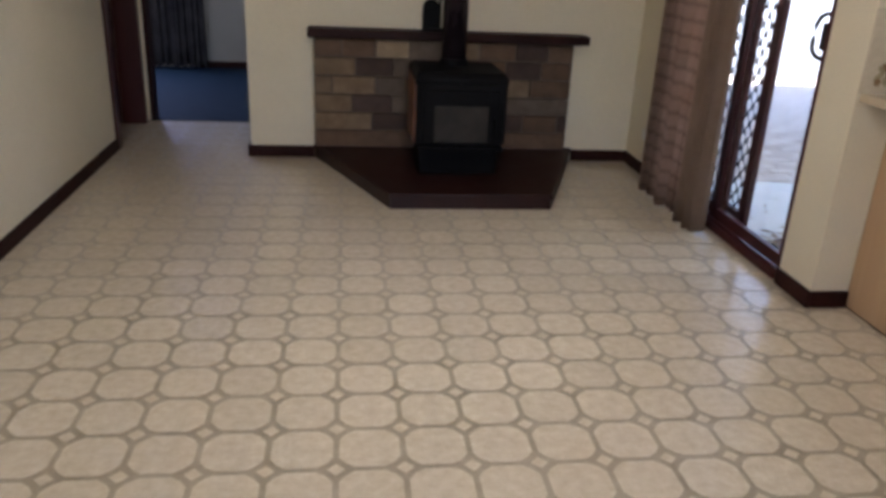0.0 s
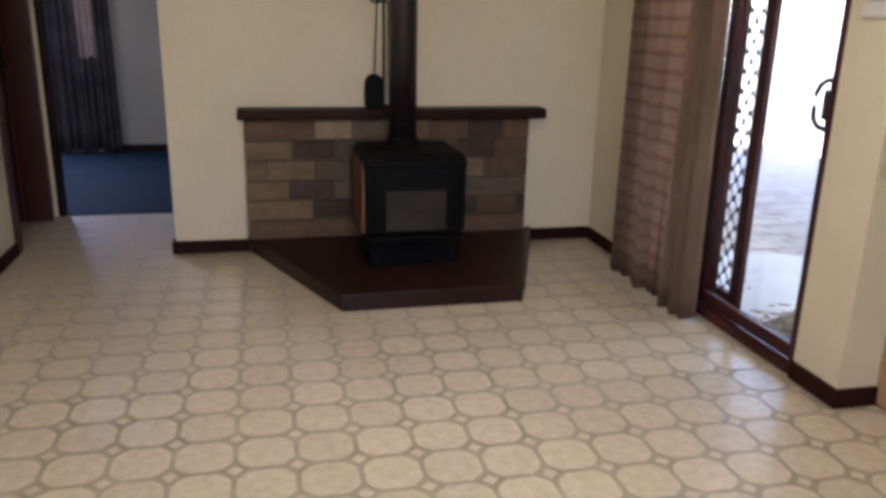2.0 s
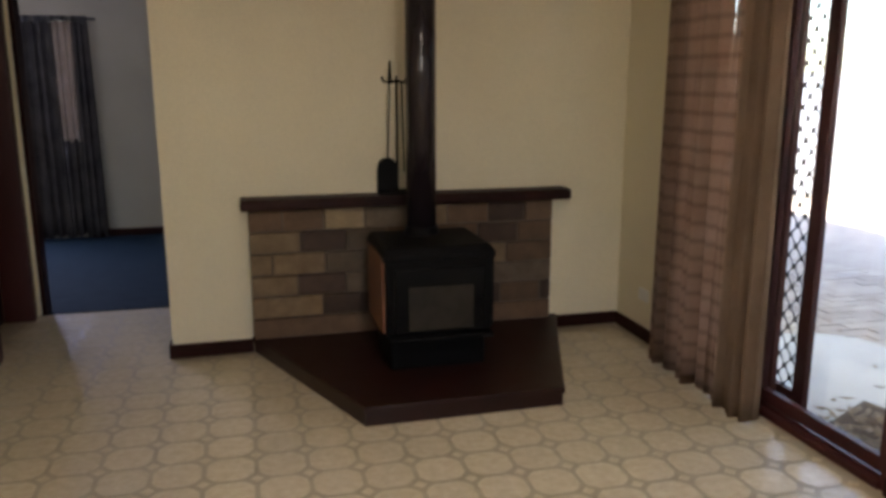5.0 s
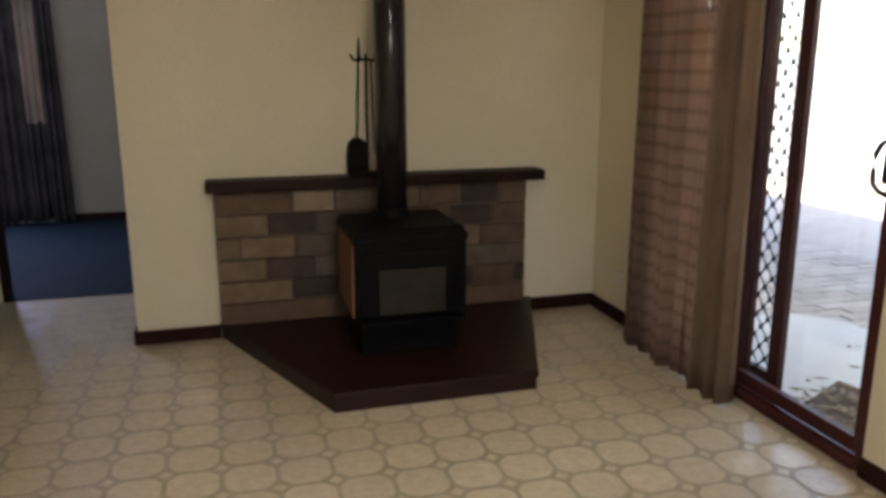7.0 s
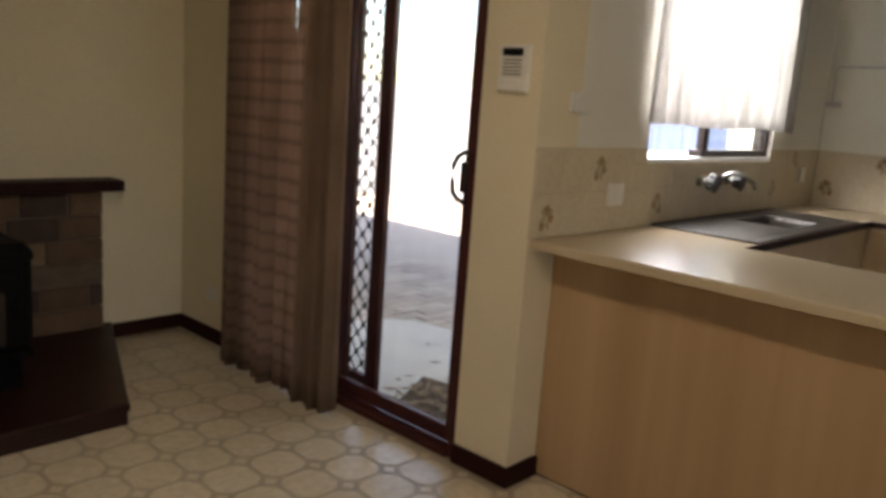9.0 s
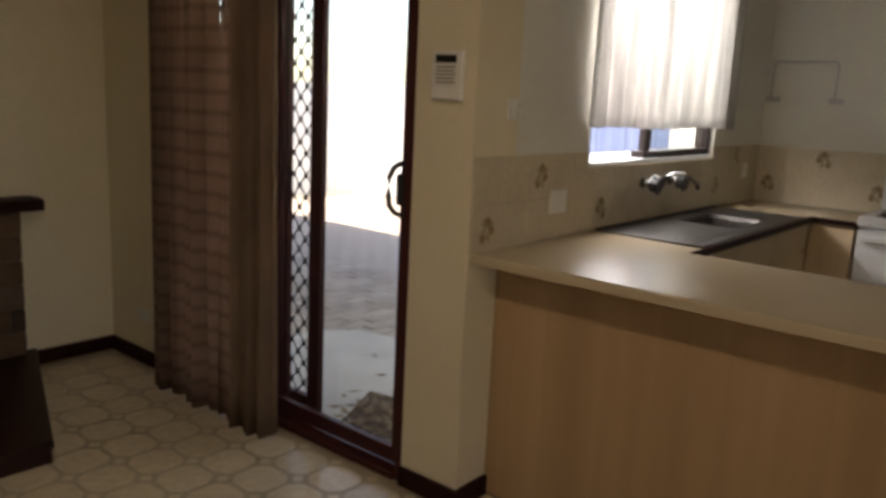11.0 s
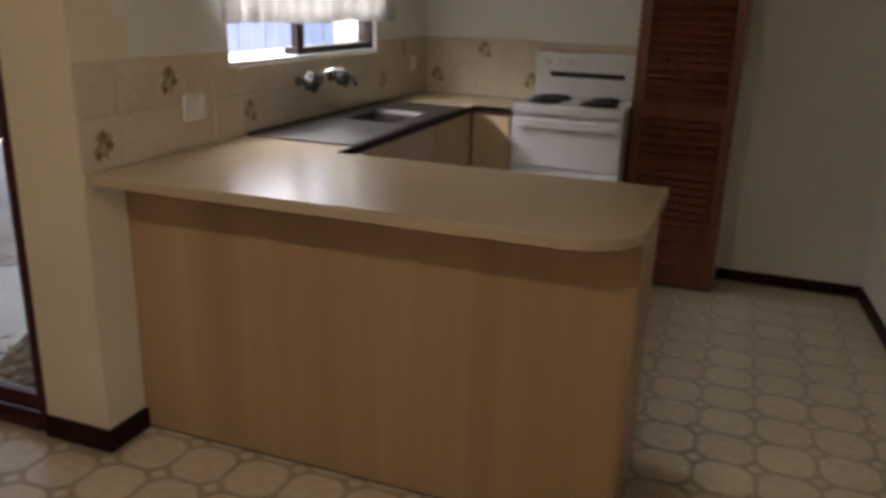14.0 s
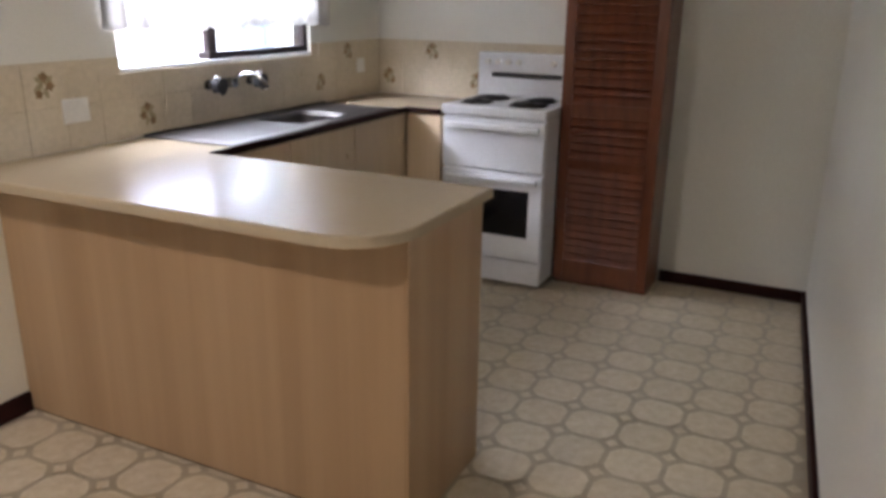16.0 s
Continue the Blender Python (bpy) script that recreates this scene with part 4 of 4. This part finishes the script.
# ---- outside ----
setting("ground", boxes((-400, 400, -400, 400, -0.34, -0.30)), GROUND, "dry garden ground", "ground")
setting("paving_bed", boxes((2.54, 9.0, 3.64, 11.0, -0.30, -0.135)), SAND, "sand joints under the brick paving", "paving")
setting("door_slab", prism([(2.54, 3.64), (3.45, 3.64), (3.74, 4.75), (3.72, 5.05), (3.66, 5.32), (3.52, 5.44), (3.30, 5.50), (2.54, 5.62)], -0.14, -0.06, 0.01), CONCRETE, "pale concrete slab outside the sliding door", "slab")
dm = thing("doormat", (2.8, 4.1, -0.06), "worn brown doormat littered with dry leaves on the slab", "doormat")
part("coir", prism([(2.575, 3.75), (3.10, 3.78), (2.96, 4.49), (2.64, 4.33)], -0.060, -0.046, 0.004), COIR, dm)
part("edge_binding", prism([(2.570, 3.75), (2.575, 3.75), (2.64, 4.33), (2.635, 4.335)], -0.060, -0.044, 0.0), BLACK_PLASTIC, dm)
# Out of view; added and sized to hold back sun and sky light.
setting("shade_eave", boxes((2.30, 3.48, 3.64, 10.1, 2.56, 2.64), (3.48, 3.50, 3.64, 10.1, 2.54, 2.68)), ROOFING, "unseen eave added to shade the paving and the sliding door", "eave")
fe = thing("garden_fence", (9.2, 8, -0.3), "tall pale sheet-metal garden fence", "fence")
for i in range(26):
    part("panel", boxes((9.2, 9.23, 2.0 + i * 0.4, 2.392 + i * 0.4, -0.3, 1.55), bevel=0.006), BLUE_FENCE if i < 15 else FENCE, fe, "blue sheet" if i < 15 else "")
for i in range(20):
    part("panel", boxes((1.2 + i * 0.4, 1.592 + i * 0.4, 11.2, 11.23, -0.3, 1.55), bevel=0.006), FENCE, fe)

# ---- pieces: bricks, wall tiles, flowers ----


def piece_mesh(name, bm, material):
    me = bpy.data.meshes.new(name)
    bm.to_mesh(me)
    bm.free()
    me.materials.append(material)
    return me


def piece(name, me, parent, at, turn=0.0, scale=(1, 1, 1)):
    """One piece on shared mesh data."""
    o = new(name, me)
    o.parent = parent
    o.matrix_parent_inverse = WHERE[parent.name].inverted()
    o.matrix_basis = Matrix.Translation(at) @ Matrix.Rotation(turn, 4, "Z") @ Matrix.Diagonal((*scale, 1))
    return o


rnd = random.Random(4)
COURSE = 0.1185
# courses from the hearth up: the length and the tone of each brick; right-hand tones include the heater's shade
COURSES = (
    "26brown 20pale 24grey 26brown 24dark 24tan 26brown",
    "38tan 26dark 24brown 26grey 26dark 24brown 20dark",
    "25tan 26dark 24grey 24brown 26dark 26brown 24grey",
    "12tan 28tan 27grey 26brown 24grey 26tan 24brown",
    "27tan 25dark 22grey 26brown 26brown 24dark 24brown",
    "18brown 22brown 22pale 24grey 22tan 24brown 22dark 20brown",
)
for row, course in enumerate(COURSES):
    z, x = HZ + 0.005 + row * COURSE, 0.116
    for word in course.split():
        a, e = x, min(x + int(word[:2]) / 100 - 0.010, 1.817)
        if word == course.split()[-1]:
            e = 1.817
        if e - a > 0.03:
            me = piece_mesh("brick", boxes((a, e, BY - 0.012 - rnd.uniform(0, 0.008), BY + 0.01, z + rnd.uniform(-0.002, 0.002), z + COURSE - 0.011), bevel=0.005), BRICKS[word[2:]])
            piece("brick", me, b, (0, 0, 0))
        x = e + 0.010
TS = 0.16
wall_tiles = tagged(thing("tile_splashback", (3.5, K_NORTH, CZ), "cream tiled splashback with brown flower tiles over the bench", "tiles"), kind="structure")
part("grout", boxes((EAST + 0.001, W0, K_NORTH - 0.003, K_NORTH - 0.0005, CZ, CZ + 2 * TS), (W0, W1, K_NORTH - 0.003, K_NORTH - 0.0005, CZ, WZ0 - 0.02), (W1, K_EAST - 0.003, K_NORTH - 0.003, K_NORTH - 0.0005, CZ, CZ + 2 * TS), (K_EAST - 0.003, K_EAST - 0.0005, 2.132, K_NORTH - 0.003, CZ, CZ + 2 * TS)), TILE_GROUT, wall_tiles)
i = 0
x = EAST + 0.002
while x < K_EAST - 0.02:
    x1 = min(x + TS - 0.0015, K_EAST - 0.008)
    for row in range(2):
        z0, z1 = CZ + 0.001 + row * TS, CZ + (row + 1) * TS - 0.001
        if row and x1 > W0 and x < W1:
            z1 = WZ0 - 0.0205
        if z1 - z0 > 0.01:
            piece("wall_tile", piece_mesh("wall_tile", boxes((x, x1, K_NORTH - 0.008, K_NORTH - 0.003, z0, z1), bevel=0.0015), TILE), wall_tiles, (0, 0, 0))
    x += TS
y = K_NORTH - 0.0095
while y > 2.25:
    for row in range(2):
        piece("wall_tile", piece_mesh("wall_tile", boxes((K_EAST - 0.008, K_EAST - 0.003, y - TS + 0.0015, y, CZ + 0.001 + row * TS, CZ + (row + 1) * TS - 0.001), bevel=0.0015), TILE), wall_tiles, (0, 0, 0))
    y -= TS


def flower(u, z, east=False, flip=1):
    """A printed spray of three blooms and leaves, a hair proud of the tile."""
    bm, bl_ = bmesh.new(), bmesh.new()

    def disc(target, cu, cz, r, squash, tilt, lift):
        vs = []
        for q in range(10):
            a = q * math.tau / 10
            du, dz = r * math.cos(a), r * squash * math.sin(a)
            pu, pz = u + flip * (cu + du * math.cos(tilt) - dz * math.sin(tilt)), z + cz + du * math.sin(tilt) + dz * math.cos(tilt)
            vs.append(target.verts.new((K_EAST - 0.0082 - lift, pu, pz) if east else (pu, K_NORTH - 0.0082 - lift, pz)))
        f0 = target.faces.new(vs)
        ext = bmesh.ops.extrude_face_region(target, geom=[f0])
        for v_ in [g_ for g_ in ext["geom"] if isinstance(g_, bmesh.types.BMVert)]:
            v_.co += Vector((-0.0003, 0, 0)) if east else Vector((0, -0.0003, 0))
    for cu, cz, r in ((0.002, 0.034, 0.018), (0.024, 0.004, 0.017), (-0.022, -0.022, 0.015)):
        for q in range(5):
            a = q * math.tau / 5 + cu * 50
            disc(bm, cu + r * 0.6 * math.cos(a), cz + r * 0.6 * math.sin(a), r * 0.62, 0.7, a, 0.0001 * q)
    for cu, cz, tilt in ((-0.012, 0.010, 1.2), (0.010, -0.026, 1.9), (-0.030, 0.000, 0.8), (0.026, 0.030, 0.6), (-0.020, 0.030, 2.4)):
        disc(bl_, cu * 0.85, cz * 0.85, 0.019, 0.45, tilt, 0.0006)
    bmesh.ops.recalc_face_normals(bm, faces=bm.faces)
    bmesh.ops.recalc_face_normals(bl_, faces=bl_.faces)
    part("flower_print", bm, PETAL, wall_tiles)
    part("leaf_print", bl_, LEAF_PRINT, wall_tiles)


for u, z, flip in ((2.388, 0.988, 1), (2.702, 1.156, 1), (3.165, 1.003, -1), (4.39, 1.03, 1), (4.665, 1.180, -1)):
    flower(u, z, False, flip)
for u, z, flip in ((3.32, 1.022, 1), (3.03, 1.176, 1), (2.745, 1.018, -1)):
    flower(u, z, True, flip)

# ---- pieces: paving and fallen leaves ----
paver = piece_mesh("paver", boxes((-0.112, 0.112, -0.054, 0.054, -0.02, 0.0), bevel=0.005), PAVER)
pav = tagged(thing("brick_paving", (4.2, 6.0, -0.135), "grey-brown brick paving of the patio", "paving"), kind="structure")
far_v, far_f, count = [], [], 0
for i in range(26):
    for j in range(60):
        x, y = 2.72 + i * 0.23 + (0.115 if j % 2 else 0), 3.72 + j * 0.114
        if 3.0 < x < 5.2 and 4.6 < y < 7.4 and count < 300:
            piece("paver", paver, pav, (x, y, -0.115 + rnd.uniform(-0.003, 0.003)))
            count += 1
        else:
            o = len(far_v)
            for dx, dy, dz in ((-1, -1, -1), (1, -1, -1), (1, 1, -1), (-1, 1, -1), (-1, -1, 0), (1, -1, 0), (1, 1, 0), (-1, 1, 0)):
                far_v.append((x + dx * 0.112, y + dy * 0.054, -0.115 + dz * 0.02))
            far_f += [tuple(o + q for q in f) for f in ((4, 5, 6, 7), (0, 1, 5, 4), (1, 2, 6, 5), (2, 3, 7, 6), (3, 0, 4, 7))]
me = bpy.data.meshes.new("far_paving")
me.from_pydata(far_v, [], far_f)
me.materials.append(PAVER)
o = tagged(new("far_paving", me), "brick paving further out on the patio", "paving", kind="stuff")
leaf_v, leaf_f = [], []
for i in range(170):
    if i < 148:
        x, y = 2.80 + rnd.gauss(0, 0.13), 4.16 + rnd.gauss(0, 0.17)
    else:
        x, y = rnd.uniform(2.6, 3.9), rnd.uniform(4.0, 5.6)
    x = max(2.6, x)
    a, ln, wd, z = rnd.uniform(0, math.tau), rnd.uniform(0.02, 0.045), rnd.uniform(0.008, 0.016), -0.052 + rnd.uniform(0.008, 0.022)
    if x > 3.2 and y < 4.2 or x > 3.7:
        z -= 0.055
    o = len(leaf_v)
    for u, v, h_ in ((-1, 0, 0.006), (0, -1, 0.0), (1, 0, 0.008), (0, 1, 0.004)):
        leaf_v.append((x + ln * u * math.cos(a) - wd * v * math.sin(a), y + ln * u * math.sin(a) + wd * v * math.cos(a), z + h_))
    leaf_f += [(o, o + 1, o + 2), (o, o + 2, o + 3)]
me = bpy.data.meshes.new("fallen_leaves")
me.from_pydata(leaf_v, [], leaf_f)
me.materials.append(DRY_LEAF)
tagged(new("fallen_leaves", me), "dry brown fallen leaves on the slab by the door", "leaves", kind="stuff")

# ---- pieces: the octagons of the vinyl floor ----
PITCH, PX0, PY0F = 0.1957, -0.098, 3.367
GAP, CUT = 0.018, 0.045


def octagon(half, cut, z0, z1, bev):
    pts = []
    s_ = half
    for sx, sy in ((1, 1), (-1, 1), (-1, -1), (1, -1)):
        a_, b_ = (sx * s_, sy * (s_ - cut)), (sx * (s_ - cut), sy * s_)
        mid = (sx * (s_ - cut * 0.42), sy * (s_ - cut * 0.42))
        pts += [a_, mid, b_] if sx * sy > 0 else [b_, mid, a_]
    return pts


OCT = octagon(PITCH / 2 - GAP / 2, CUT, 0, 0, 0)
DIA = [(0.026, 0), (0, 0.026), (-0.026, 0), (0, -0.026)]


def inside(x, y):
    if x < WEST or y < SOUTH or y > ROOM_Y:
        return False
    if y > NORTH - 0.02 and x > HALL_X:
        return False
    if y > K_NORTH and x > EAST:
        return False
    if x > 1.55 and y < S_WEST + (x - 1.55) * (K_SOUTH - S_WEST) / (K_EAST - 1.55):
        return False
    return x < K_EAST


octa = piece_mesh("floor_tile", prism(OCT, -0.0015, 0.0, 0.0), VINYL)
sv, sf = [], []


def loose(pts, cx, cy):
    o = len(sv)
    n = len(pts)
    sv.extend((cx + px, cy + py, -0.0015) for px, py in pts)
    sv.extend((cx + px, cy + py, 0.0) for px, py in pts)
    sf.append(tuple(o + n + q for q in range(n)))
    sf.extend((o + q, o + (q + 1) % n, o + n + (q + 1) % n, o + n + q) for q in range(n))


count = 0
WHERE["floor"] = Matrix.Identity(4)
for i in range(-8, 28):
    for j in range(-32, 20):
        x, y = PX0 + (i + 0.5) * PITCH, PY0F + (j + 0.5) * PITCH
        near = (-0.9 < x < 2.2 and 2.5 < y < 4.65 or 2.55 < x < 4.4 and 0.95 < y < 1.8)
        if inside(x, y):
            if near and count < 300:
                piece("floor_tile", octa, base, (x, y, 0))
                count += 1
            else:
                loose(OCT, x, y)
        if inside(x - PITCH / 2, y - PITCH / 2):
            loose(DIA, x - PITCH / 2, y - PITCH / 2)
me = bpy.data.meshes.new("floor_pattern")
me.from_pydata(sv, [], sf)
me.materials.append(VINYL)
o = new("floor_pattern", me)
o.parent = base
tagged(o, "the rest of the octagon pattern", kind="stuff")
